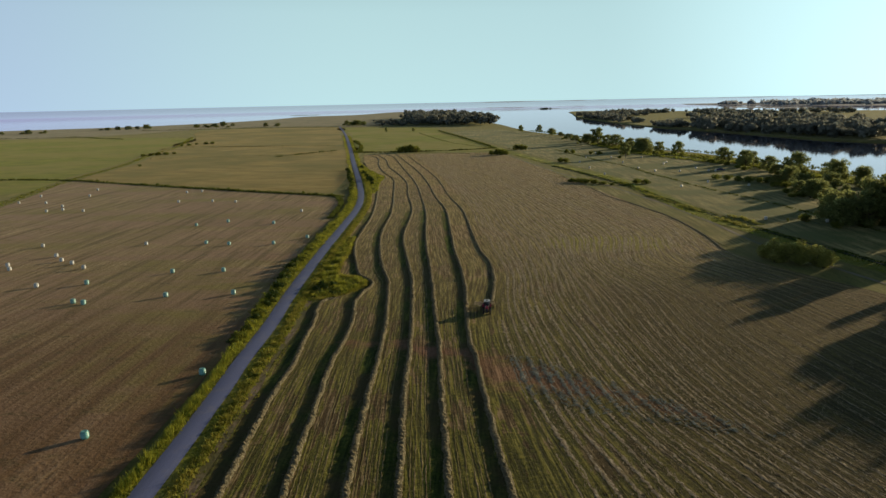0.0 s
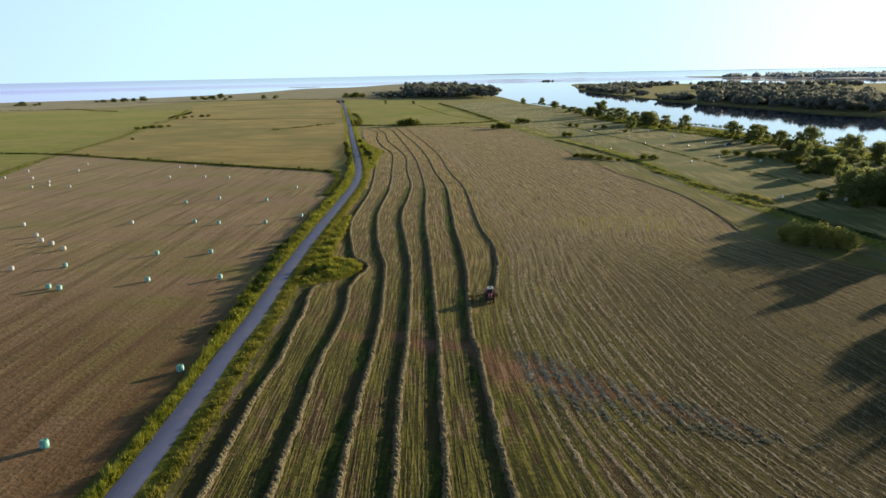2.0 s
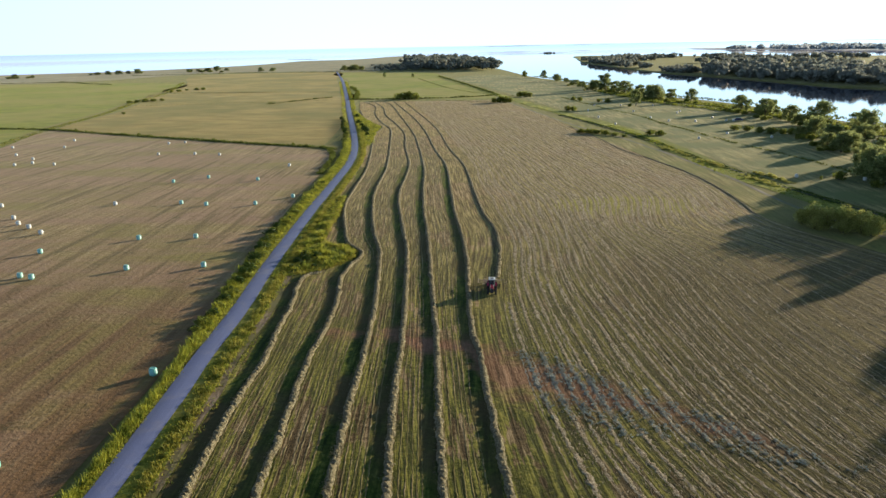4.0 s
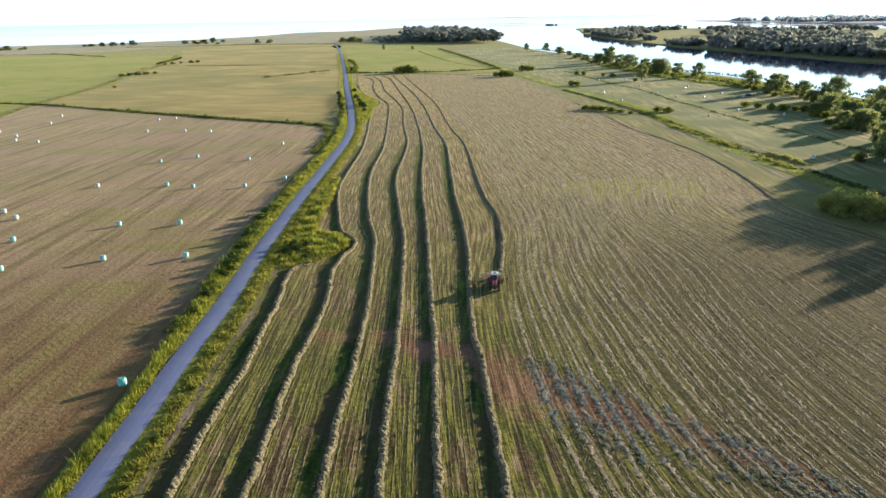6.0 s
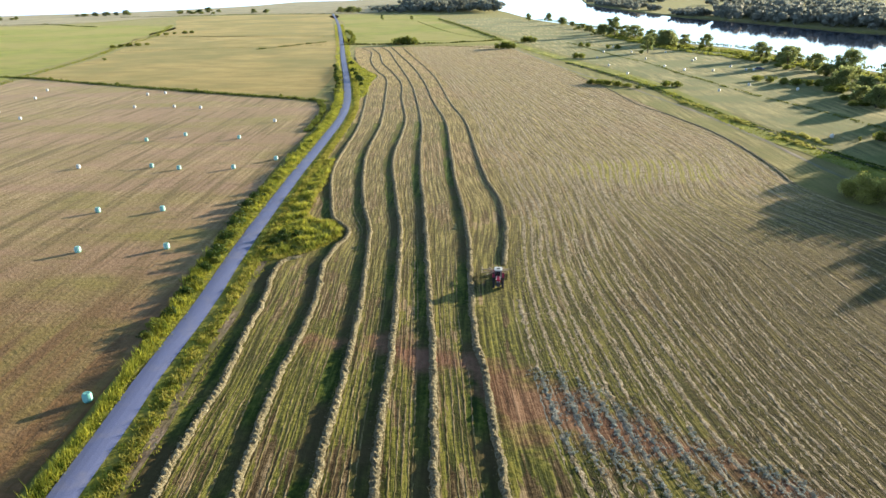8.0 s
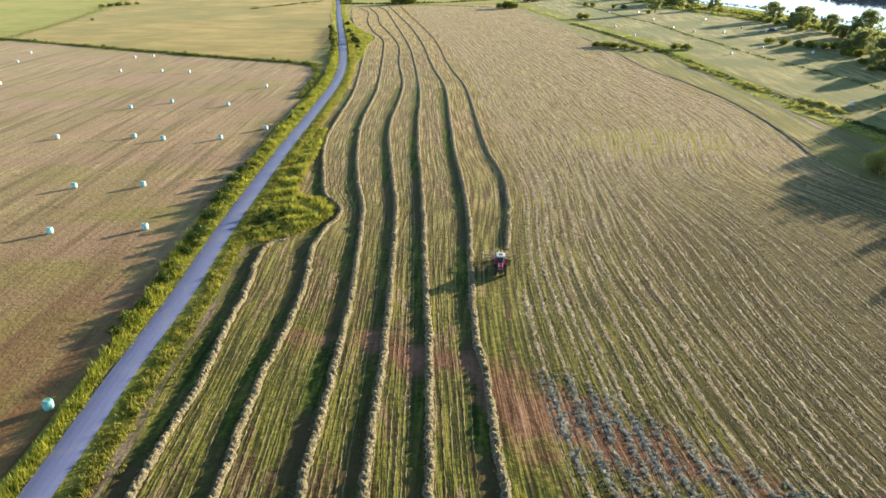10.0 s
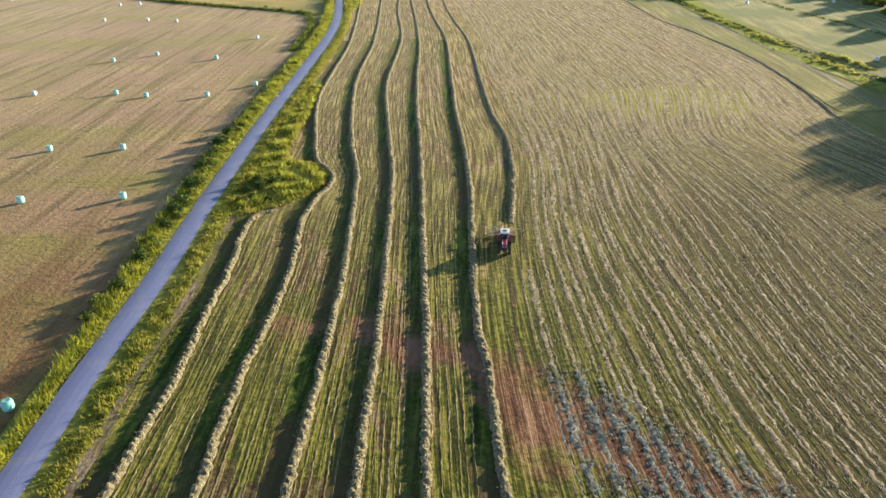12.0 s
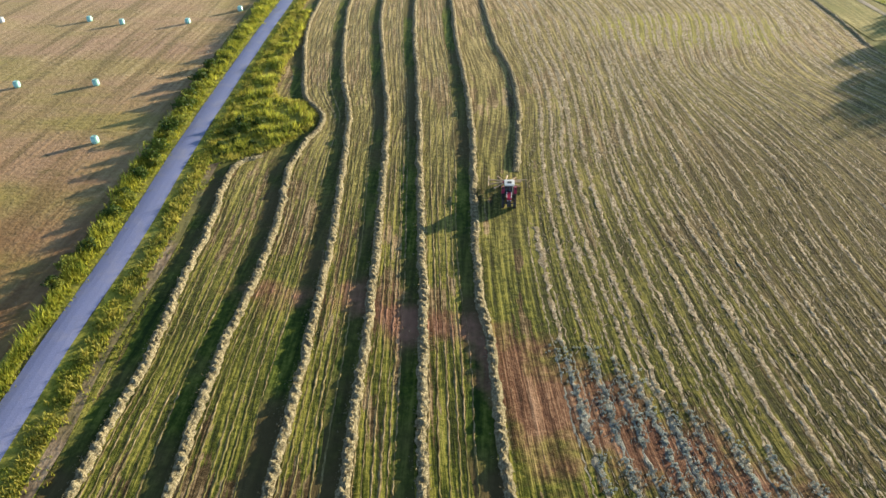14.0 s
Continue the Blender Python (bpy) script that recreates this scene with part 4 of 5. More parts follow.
SMALL_TREES = [(57, 780, 8.5, 0.8), (77, 772, 8.5, 1.1), (83, 703, 7.5, 1.3), (88, 672, 5, 1.8), (92, 640, 5, 1.8), (92, 600, 5.5, 1.8), (97, 575, 8, 1.2), (-103, 836, 7, 0.7), (-70, 840, 5, 0.8)]
SHORE_TREES = [(-196, 1085, 9, 1.6), (-180, 1080, 10, 1.6), (-168, 1075, 8, 1.5), (-560, 1105, 7, 1.8), (-575, 1100, 6.5, 1.8), (-535, 1120, 8.5, 1.5), (-548, 1112, 6, 1.7), (-590, 1096, 5, 2), (-430, 1185, 9, 1.8),
               (-445, 1180, 6, 2), (-458, 1172, 5, 2), (-470, 1165, 6, 1.9), (-416, 1190, 5, 2), (-660, 1000, 7, 1.6), (-690, 985, 5, 1.8), (-640, 1010, 5, 1.4), (-340, 1130, 7, 1.8), (-320, 1130, 6, 1.8)]
for i, (x, y, h, wide) in enumerate(SMALL_TREES + SHORE_TREES):
    plant(PROTO_TREES, i, x, y, h / 10, wide, "small round tree on the open pasture", "pasture trees")

brush = np.random.default_rng(77)
for i in range(64):
    y = brush.uniform(205, 640)
    x = np.interp(y, [200, 290, 326, 405, 450, 490, 590, 640], [172, 160, 152, 143, 133, 118, 98, 92]) + brush.normal(-4, 6)
    plant(PROTO_SHRUBS, i, float(x), float(y), brush.uniform(1.2, 3.2) / 2, brush.uniform(1.0, 1.6), "tangled green bush on the river bank", "river bank bushes")
LUSH_LEAF = leaf_material("lush_herb_leaves", (0.2, 0.22, 0.05), (0.58, 0.56, 0.18), 0.65)
PROTO_LONG = [make_shrub(97, "dense yellow-green bush beside a ditch", 2400, 0.055, LUSH_LEAF), make_shrub(101, "dense yellow-green bush beside a ditch", 2400, 0.055, LUSH_LEAF)]
# shrubs: the long bush by the ditch, roundish field bushes, meadow bushes
for i, (x, y, h, wide) in enumerate([(68.3, 153, 3.8, 0.9), (70, 151.5, 5.6, 0.9), (72, 149.5, 5.4, 1.0), (74, 147.5, 6.0, 0.9), (76.5, 145.5, 5.6, 1.0), (78.6, 144, 4.4, 0.9), (69, 148.5, 3.2, 1.2), (73, 145, 3.0, 1.2), (77, 142.5, 2.8, 1.2)]):
    plant(PROTO_LONG, i, x, y, h / 2, wide, "dense yellow-green bush beside a ditch", "ditch bushes")


def ditch_herbs():
    """Lush, rounded clumps of tall herbs that overhang the ditch in places."""
    rng = np.random.default_rng(17)
    blobs = []
    for (ax, ay), (bx, by) in (((73, 235), (75.2, 217)), ((76.2, 208), (79.4, 189)), ((81.6, 211), (84.5, 193)), ((67.8, 262), (72, 240))):
        for _ in range(70):
            f = rng.uniform(0, 1)
            r = rng.uniform(0.25, 0.75) * (0.5 + 0.5 * math.sin(math.pi * f))
            blobs.append((ax + (bx - ax) * f + rng.normal(0, 0.7), ay + (by - ay) * f, 0.3 * r, r))
    v, f = crown_leaves(19, blobs, 16000, 0.1, 0.5)
    v[:, 2] = 0.05 + np.abs(v[:, 2])
    tagged(mesh_object("ditch_herbs", v.tolist(), f.tolist(), LUSH_LEAF), "lush yellow-green herbs on a ditch bank", "herbs", "", "stuff")


ditch_herbs()
for i, (x, y, h, wide) in enumerate([(-52, 502, 6.2, 0.85), (-48, 501.5, 7.4, 0.9), (-44, 502, 7.6, 0.9), (-40, 502, 6.6, 0.85), (14.5, 463, 4.6, 1.0), (18, 462, 5.6, 1.0), (21.5, 462, 5.6, 1.0), (24.5, 462.5, 4.4, 0.9), (34, 508, 5.2, 1.0), (38, 507, 5.6, 1.0), (41, 507, 4.4, 0.9), (53.5, 402, 3.6, 1.2), (56.5, 401, 3.4, 1.2),
                                      (72.5, 295, 3.2, 1.5), (76, 293, 2.8, 1.5), (99, 198, 3.4, 1.0), (94, 198, 1.7, 0.45), (46, 304, 2.4, 1.8), (49, 302, 2.8, 1.6), (52, 300, 2.8, 1.7), (55, 297.5, 2.4, 1.7), (58, 294, 2.0, 1.8), (61, 290, 1.6, 2.0),
                                      (66, 470, 3.5, 1.0), (70, 467, 3.5, 1.0), (80, 455, 3.2, 1.0), (85, 452, 3.2, 1.2)]):
    plant(PROTO_SHRUBS, i, x, y, h / 2, wide, "dark rounded bush in the fields", "field bushes")
for i, (x, y, h, wide) in enumerate([(-38.4, 131, 2.4, 0.9), (-39.4, 134, 2.1, 1.0), (-39.8, 138, 2.0, 1.0), (-40.2, 143, 2.1, 1.0), (-40.8, 148, 2.4, 1.0), (-38.2, 127, 1.7, 1.0), (-37.3, 120, 1.7, 0.9), (-36.9, 112, 1.9, 0.9), (-37.2, 106, 1.6, 1.0),
                                      (-37.6, 100, 2.0, 1.0), (-37.0, 97, 1.7, 1.0), (-41.5, 157, 1.8, 1.0), (-41.8, 168, 1.6, 1.0), (-43, 185, 1.8, 1.0),
                                      (-30.6, 152, 1.7, 0.9), (-31.5, 158, 1.6, 0.9), (-29.6, 146, 1.2, 1.0),
                                      (-30.2, 104, 0.8, 1.2), (-29.8, 92, 0.75, 1.2), (-29.5, 84, 0.8, 1.2), (-29.6, 98, 0.8, 1.2), (-29.4, 75, 0.8, 1.3), (-29.0, 68, 0.9, 1.2), (-30.4, 88, 0.7, 1.4)]):
    plant(PROTO_SHRUBS, i, x, y, 0.8 * h / 2, 1.2 * wide, "leafy green shrub on the road verge", "verge shrubs")
hedge = np.random.default_rng(91)
verge_line = spline(ROAD_LINE, 2.0)
for i in range(40):
    y = 98 + 2.6 * i + hedge.uniform(-1.2, 1.2)
    x = np.interp(y, verge_line[:, 1], verge_line[:, 0]) - hedge.uniform(3.0, 4.0)
    plant(PROTO_DARK if i % 3 == 0 else PROTO_SHRUBS, i, float(x), float(y), hedge.uniform(0.8, 1.25) / 2, hedge.uniform(1.2, 1.7), "leafy green shrub on the road verge", "verge shrubs")
for i, (x, y, h, wide) in enumerate([(-38.0, 117, 1.6, 1.2), (-38.4, 121, 1.9, 1.1), (-38.8, 124, 1.7, 1.3), (-39.4, 129, 2.0, 1.2), (-40.0, 136, 2.1, 1.2), (-40.4, 140, 1.8, 1.3), (-40.9, 146, 2.0, 1.2), (-41.3, 152, 1.7, 1.2), (-37.4, 109, 1.4, 1.3), (-37.0, 103, 1.5, 1.2)]):
    plant(PROTO_DARK, i, x, y, 1.05 * h / 2, 1.15 * wide, "dark rounded shrub on the road verge", "verge shrubs")
for i, (x, y, h, wide) in enumerate([(-30.4, 131.5, 1.6, 1.3), (-29.8, 129.2, 1.5, 1.4), (-28.4, 131.4, 1.3, 1.4), (-31.2, 128.2, 1.2, 1.3), (-27.6, 128.4, 1.0, 1.4), (-31.4, 125.0, 0.9, 1.4), (-29.6, 126.2, 0.9, 1.5), (-27.4, 125.4, 0.8, 1.6), (-30.2, 122.6, 0.7, 1.6)]):
    plant(PROTO_DARK, i, x, y, h / 2, wide, "dark green shrub among tall grass", "verge shrubs")
for i in range(30):
    y = 282 + 3.1 * i + hedge.uniform(-1, 1)
    x = np.interp(y, verge_line[:, 1], verge_line[:, 0]) - hedge.uniform(3.0, 5.0)
    plant(PROTO_DARK if i % 2 else PROTO_SHRUBS, i, float(x), float(y), hedge.uniform(1.2, 2.4) / 2, 1.2, "green shrub along the lane", "lane shrubs")
for i in range(24):
    y = 505 + 6.5 * i
    x = np.interp(y, verge_line[:, 1], verge_line[:, 0]) + 6 + 4 * math.sin(i * 0.14) + hedge.uniform(-1, 1)
    plant(PROTO_SHRUBS, i, float(x), float(y), hedge.uniform(1.6, 3.0) / 2, 1.3, "green shrub along the lane", "lane shrubs")
for i, (x, y, h) in enumerate([(-47, 318, 2.6), (-48.5, 322, 3.0), (-50, 327, 2.4), (-53, 340, 2.2), (-56, 352, 2.6), (-45, 306, 1.8), (-62, 384, 2.4)]):
    plant(PROTO_DARK, i, x, y, h / 2, 1.2, "dark green shrub among tall grass", "lane shrubs")
for i, (x, y, h, wide) in enumerate([(-249, 508, 2.6, 1.6), (-245, 512, 3, 1.6), (-241, 516, 3.2, 1.6), (-237, 521, 3, 1.6), (-233, 526, 2.6, 1.6), (-267, 622, 2.8, 1.5), (-265, 634, 3, 1.4), (-263, 646, 2.6, 1.4), (-256, 652, 3.2, 1.4), (-251, 655, 3.2, 1.4), (-610, 1113, 4, 2.2), (-600, 1116, 5, 2.0), (-585, 1120, 4, 2.2), (-465, 1150, 4, 2.2), (-440, 1140, 4.5, 2.2), (-424, 1135, 4, 2.2), (-400, 1122, 4, 2.2), (-672, 1005, 4, 2.2), (-650, 1015, 3.5, 2.2), (-203, 1150, 7, 2), (-192, 1150, 8, 2), (-182, 1150, 7, 2), (-209, 420, 2.2, 1.2), (-190, 335, 1.8, 1), (-150, 316, 1.6, 1), (-108, 295, 1.7, 1), (-70, 278, 1.5, 1)]):
    plant(PROTO_SHRUBS, i, x, y, h / 2, wide, "low dark bush along a field ditch", "ditch bushes")


def lumpy(blobs, seed):
    """Closed, lumpy crowns: one rounded, dented mass for each row of x, y, z, radius."""
    bm = bmesh.new()
    bmesh.ops.create_icosphere(bm, subdivisions=1, radius=1.0)
    ball = np.array([v.co[:] for v in bm.verts])
    tris = np.array([[v.index for v in f.verts] for f in bm.faces])
    bm.free()
    dents = [np.array([1 + 0.34 * noise.noise(Vector(p) * 1.9 + Vector((7 * k + seed, 0, 0))) for p in ball]) for k in range(8)]
    vs = [np.array(b[:3]) + ball * dents[i % 8][:, None] * b[3] * (1, 1, 0.8) for i, b in enumerate(blobs)]
    return np.vstack(vs), np.vstack([tris + i * len(ball) for i in range(len(blobs))])


def woodland(name, places, seed, label, mat=HAZED_WOOD_LEAF, leaves=120, masses=4):
    """A far wood: many crowns, each of a few dense masses covered with ragged leaf clumps, as one mesh."""
    rng = np.random.default_rng(seed)
    cores, vs, fs, first = [], [], [], 0
    for x, y, h, w in places:
        blobs = [(x + rng.normal(0, w * 0.22), y + rng.normal(0, w * 0.22), h * rng.uniform(0.25, 0.78), w * rng.uniform(0.17, 0.29)) for _ in range(masses)]
        cores += [(*b[:3], 0.78 * b[3]) for b in blobs]
        v, f = crown_leaves(int(rng.integers(1e6)), blobs, leaves, w * 0.95 / math.sqrt(leaves), 0.24)
        vs.append(v)
        fs += (f + first).tolist()
        first += len(v)
    v, f = lumpy(cores, seed)
    fs += (f + first).tolist()
    ob = mesh_object(name, np.vstack([*vs, v]).tolist(), fs, mat, smooth=True)
    return tagged(ob, label, "woodland", "", "stuff")


def low_bank(places, bank, reach=70.0):
    """Trees by the water are low and grow taller inland."""
    line = spline(bank, 10.0)
    out = []
    for x, y, h, w in places:
        d = np.min(np.hypot(line[:, 0] - x, line[:, 1] - y))
        f = float(np.interp(d, [0, reach], [0.75, 1.0]))
        out.append((x, y, h * f, w * (0.4 + 0.6 * f)))
    return out


def scatter(ring, count, h, w, seed, gap=0.0, z=0.0):
    """Random tree places in a ring of points: rows of x, y, height, width."""
    rng = np.random.default_rng(seed)
    p = np.array(ring, float)
    out = []
    while len(out) < count:
        x, y = rng.uniform(p[:, 0].min(), p[:, 0].max()), rng.uniform(p[:, 1].min(), p[:, 1].max())
        inside = False
        for (x0, y0), (x1, y1) in zip(p, np.roll(p, -1, 0)):
            if (y0 > y) != (y1 > y) and x < x0 + (y - y0) * (x1 - x0) / (y1 - y0):
                inside = not inside
        if inside and noise.noise((x * 0.011, y * 0.011, seed)) > gap:
            out.append((x, y, h * rng.uniform(0.7, 1.2), w * rng.uniform(0.8, 1.3)))
    return out


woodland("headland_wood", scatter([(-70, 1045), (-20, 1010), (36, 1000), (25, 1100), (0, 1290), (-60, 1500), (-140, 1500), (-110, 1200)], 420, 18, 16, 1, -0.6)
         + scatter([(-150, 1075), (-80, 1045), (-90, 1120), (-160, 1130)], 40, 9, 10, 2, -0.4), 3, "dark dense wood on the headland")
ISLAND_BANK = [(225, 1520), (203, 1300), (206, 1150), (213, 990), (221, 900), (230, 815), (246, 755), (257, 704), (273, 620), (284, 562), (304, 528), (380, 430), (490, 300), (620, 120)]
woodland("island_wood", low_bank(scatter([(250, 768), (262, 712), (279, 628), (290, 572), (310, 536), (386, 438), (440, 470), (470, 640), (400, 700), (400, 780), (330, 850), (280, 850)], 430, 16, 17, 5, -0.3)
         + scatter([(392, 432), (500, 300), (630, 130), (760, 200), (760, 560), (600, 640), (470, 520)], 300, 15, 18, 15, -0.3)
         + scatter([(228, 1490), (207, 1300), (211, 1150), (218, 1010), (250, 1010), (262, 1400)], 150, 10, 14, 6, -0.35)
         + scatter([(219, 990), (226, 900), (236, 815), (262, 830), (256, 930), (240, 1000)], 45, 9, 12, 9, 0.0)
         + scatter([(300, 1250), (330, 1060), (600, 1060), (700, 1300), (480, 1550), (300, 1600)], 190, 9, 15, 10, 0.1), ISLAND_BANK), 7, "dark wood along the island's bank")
woodland("far_island_wood", scatter([(930, 2720), (930, 2480), (1030, 2100), (1170, 1820), (2100, 1100), (2500, 1300), (2000, 2050), (1300, 2600)], 560, 5, 42, 8, -0.3), 12, "hazy wood on the far island", HAZE_PALE_LEAF, 24, 3)
woodland("islet_scrub", scatter([(245, 2447), (290, 2450), (295, 2468), (250, 2470)], 9, 2.4, 9, 3, -0.9), 13, "low scrub on the islet")


def far_shore():
    """The low hills on the far side of the bay, at the horizon, with the haze in their colour."""
    verts, faces = [], []
    n = 160
    for i in range(n + 1):
        a = radians(-8 + 50 * i / n)
        r = 3680
        h = 3.2 + 3.2 * noise.noise((i * 0.07, 1, 0)) + 1.2 * noise.noise((i * 0.31, 5, 0))
        h *= min(1.0, i / 20)
        base = sea_level(3680) - 1
        for rr, z in ((r, base), (r + 25, base + max(1.0, h)), (r + 90, base)):
            verts.append((rr * math.sin(a), rr * math.cos(a), z))
    for i in range(n):
        a = 3 * i
        faces += [(a, a + 3, a + 4, a + 1), (a + 1, a + 4, a + 5, a + 2)]
    tagged(mesh_object("far_shore", verts, faces, HAZE_PALE_HILLS, smooth=True), "low wooded hills across the bay", "hills", "", "structure")


far_shore()

# ---- grass of verges, patch and ditches ----
PATCH_EDGE = [(-29.5, 121), (-26, 123.5), (-22.6, 127), (-21.4, 131.5), (-21.9, 135.5), (-24, 138.3), (-27, 139.3), (-29, 141.5), (-29.6, 146), (-30, 152), (-30.2, 162), (-32, 182)]


def heights(p, low, high, scale=0.25):
    return np.array([low + (high - low) * (0.5 + 0.8 * noise.noise((x * scale, y * scale, 3.0))) for x, y in p]).clip(0.1)


def from_road(p):
    line = spline(ROAD_LINE, 2.0)
    return np.abs(p[:, 0] - np.interp(p[:, 1], line[:, 1], line[:, 0]))


def west_of_lane(inner, outer, density, seed):
    """Places on the west verge between two shares of its breadth, which is narrow in the south and broad by the shrubs."""
    p = along(ROAD_LINE, -outer, -inner, density, seed, -28, 290)
    line = spline(ROAD_LINE, 2.0)
    middle = np.interp(p[:, 1], line[:, 1], line[:, 0])
    broad = 1.45 + np.interp(p[:, 1], [84, 98, 118, 160], [0.95, 1.6, 2.7, 2.4])
    share = middle - p[:, 0]
    return np.column_stack([middle - (1.5 + share * (broad - 1.5)), p[:, 1]]), share


west, share = west_of_lane(0.0, 1.0, 26, 21)
tuft_mesh("verge_grass_west", west, heights(west, 0.15, 1.15, 0.5) * np.interp(share, [0.0, 0.4, 1.0], [0.3, 0.7, 1.35]), 0.07, BLADE, 22, 4, 0.3, "tall yellow-green grass on the road verge")
rim, share = west_of_lane(0.66, 1.0, 60, 121)
tuft_mesh("verge_weeds", rim, heights(rim, 0.25, 1.3, 0.45), 0.07, BLADE, 122, 4, 0.2, "dense tall weeds at the stubble's edge")
east = along(ROAD_LINE, 1.5, 4.1, 9, 23, -28, 330)
tuft_mesh("verge_grass_east", east, heights(east, 0.1, 0.7, 0.55) * np.interp(from_road(east), [1.4, 2.2, 4.2], [0.2, 0.6, 0.9]), 0.07, BLADE, 24, 4, 0.3, "tall yellow-green grass on the road verge")
dry = np.vstack([along(ROAD_LINE, 2.6, 4.0, 9, 161, -28, 330), along(PATCH_EDGE, -1.6, 0.3, 10, 162)])
tuft_mesh("dry_verge_grass", dry, heights(dry, 0.25, 0.65, 0.5), 0.08, DRY_BLADE, 163, 4, 0.35, "yellowing tall grass at the field's edge")
weeds = along(ROAD_LINE, 4.2, 5.6, 2.0, 165, -28, 125)
weeds = weeds[[noise.noise((x * 0.5, y * 0.3, 2)) > 0.0 for x, y in weeds]]
tuft_mesh("furrow_weeds", weeds, heights(weeds, 0.15, 0.5, 0.5), 0.07, BLADE, 166, 4, 0.35, "green weeds on bare earth at the field's edge")
far_w = np.vstack([along(ROAD_LINE, -4.0, -2.0, 0.8, 25, 290, 760), along(ROAD_LINE, 2.0, 4.5, 1.0, 26, 330, 760)])
tuft_mesh("lane_grass", far_w, heights(far_w, 0.2, 0.8), 0.2, BLADE, 27, 3, 0.3, "rough grass along the far lane")
FAR_PATCH = [(-41.5, 268), (-38.5, 281), (-41.0, 300), (-42.0, 318), (-42.5, 336), (-49, 353), (-57, 377), (-66, 410), (-69, 412), (-63.5, 385), (-56, 345), (-50.5, 318), (-45.5, 290), (-43, 275)]
sheet("far_grass_patch", FAR_PATCH, 0.08, VERGE_LAND, "uncut bright grass between lane and windrows", "grass patch", 4)
strip = np.array([p[:2] for p in scatter(FAR_PATCH, 1500, 1, 1, 35, -2)])
tuft_mesh("lane_patch_grass", strip, heights(strip, 0.3, 0.9, 0.3), 0.16, BLADE, 36, 4, 0.3, "tall yellow-green grass by the far lane")
PATCH = [(-33.6, 119), (-29.5, 121), (-26, 123.5), (-22.6, 127), (-21.4, 131.5), (-21.9, 135.5), (-24, 138.3), (-27, 139.3), (-29, 141.5), (-29.6, 146), (-30, 152), (-30.2, 162), (-32, 182), (-36.5, 182), (-35.5, 150), (-34.3, 130)]
sheet("grass_patch", PATCH, 0.075, VERGE_LAND, "uncut tall grass patch beside the lane", "grass patch", 3)
wild = np.array([p[:2] for p in scatter(PATCH, 2600, 1, 1, 31, -2)])
tuft_mesh("patch_grass", wild, heights(wild, -0.1, 1.35, 0.4) * np.interp(from_road(wild), [1.4, 3.0, 6.0], [0.15, 0.5, 1.0]), 0.08, BLADE, 32, 4, 0.35, "tall yellow-green grass on the uncut patch")
sedge = np.vstack([along(FAR_DITCH, -1.0, 1.0, 3, 41), along([(-57, 272), (-52, 262), (-48, 245), (-45.8, 215)], -0.8, 0.8, 4, 42)])
tuft_mesh("ditch_sedge", sedge, heights(sedge, 0.5, 1.2), 0.16, SEDGE, 43, 4, 0.25, "dark sedge in a straight field ditch")
sedge2 = np.vstack([along(DITCH_LINE, -2.4, 2.0, 2.2, 44, 90, 330), along(DITCH_LINE, -2.5, -1.0, 1.0, 45, 330, 560)])
tuft_mesh("ditch_bank_grass", sedge2, heights(sedge2, 0.1, 0.4, 0.1), 0.16, BRIGHT_BLADE, 46, 4, 0.3, "bright grass along the ditch banks")
shade = np.vstack([along(CHANNEL, 0.4, 1.6, 5.0, 144), along(CHANNEL, -1.2, -0.4, 3.0, 145)])
tuft_mesh("ditch_reeds", shade, heights(shade, 0.15, 0.6, 0.2), 0.14, DARK_LEAF, 146, 4, 0.2, "dark green reeds in the ditch")
sedge3 = np.vstack([along(MEADOW_DITCH, -0.8, 0.8, 1.6, 47), along([(-90, 505), (-40, 498), (14, 470), (20, 500), (30, 520)], -0.8, 0.8, 1.2, 48), along([(20, 520), (-20, 620), (-60, 800)], -0.8, 0.8, 0.8, 49),
                   along([(84, 470), (110, 500), (120, 440)], -1, 1, 1.0, 50), along([(-238, 478), (-170, 490), (-100, 508)], -0.6, 0.6, 0.8, 150), along([(-262, 612), (-180, 604), (-112, 592)], -0.8, 0.8, 0.7, 151)])
tuft_mesh("meadow_ditch_sedge", sedge3, heights(sedge3, 0.2, 0.5), 0.2, SEDGE, 51, 4, 0.25, "dark sedge along the meadow ditches")
sedge4 = np.vstack([along(GREEN_DITCH, -2.5, 2.5, 0.8, 52), along([(-200, 1040), (-385, 1080), (-470, 825), (-560, 815), (-800, 700)], -2, 2, 0.35, 53)])
tuft_mesh("pasture_ditch_grass", sedge4, heights(sedge4, 0.1, 0.35), 0.3, BLADE, 54, 3, 0.25, "long grass along the pasture ditches")
edge = np.vstack([along([(-88, 508), (-36, 506), (-5, 515), (20, 529)], -1, 1, 2.0, 250), along([(-40, 853), (-13, 714), (15, 557), (19, 529)], -1, 1, 1.6, 251), along([(-700, 845), (-580, 851), (-500, 856), (-448, 812), (-406, 785)], -1.5, 1.5, 0.8, 252),
                  along([(-506, 1038), (-317, 1070), (-205, 1050)], -1.5, 1.5, 0.8, 253), along([(-139, 477), (-105, 533)], -0.8, 0.8, 1.2, 254), along([(-400, 372), (-300, 356), (-228, 348)], -0.6, 0.6, 1.2, 255)])
tuft_mesh("field_edge_sedge", edge, heights(edge, 0.5, 1.5, 0.08), 0.25, SEDGE, 256, 4, 0.25, "dark sedge along the pasture ditches")
bank = along([(66, 803), (91, 699), (112, 590), (132, 490), (150, 450), (160, 405), (170, 326), (178, 290), (195, 200)], -10, -1, 0.25, 55)
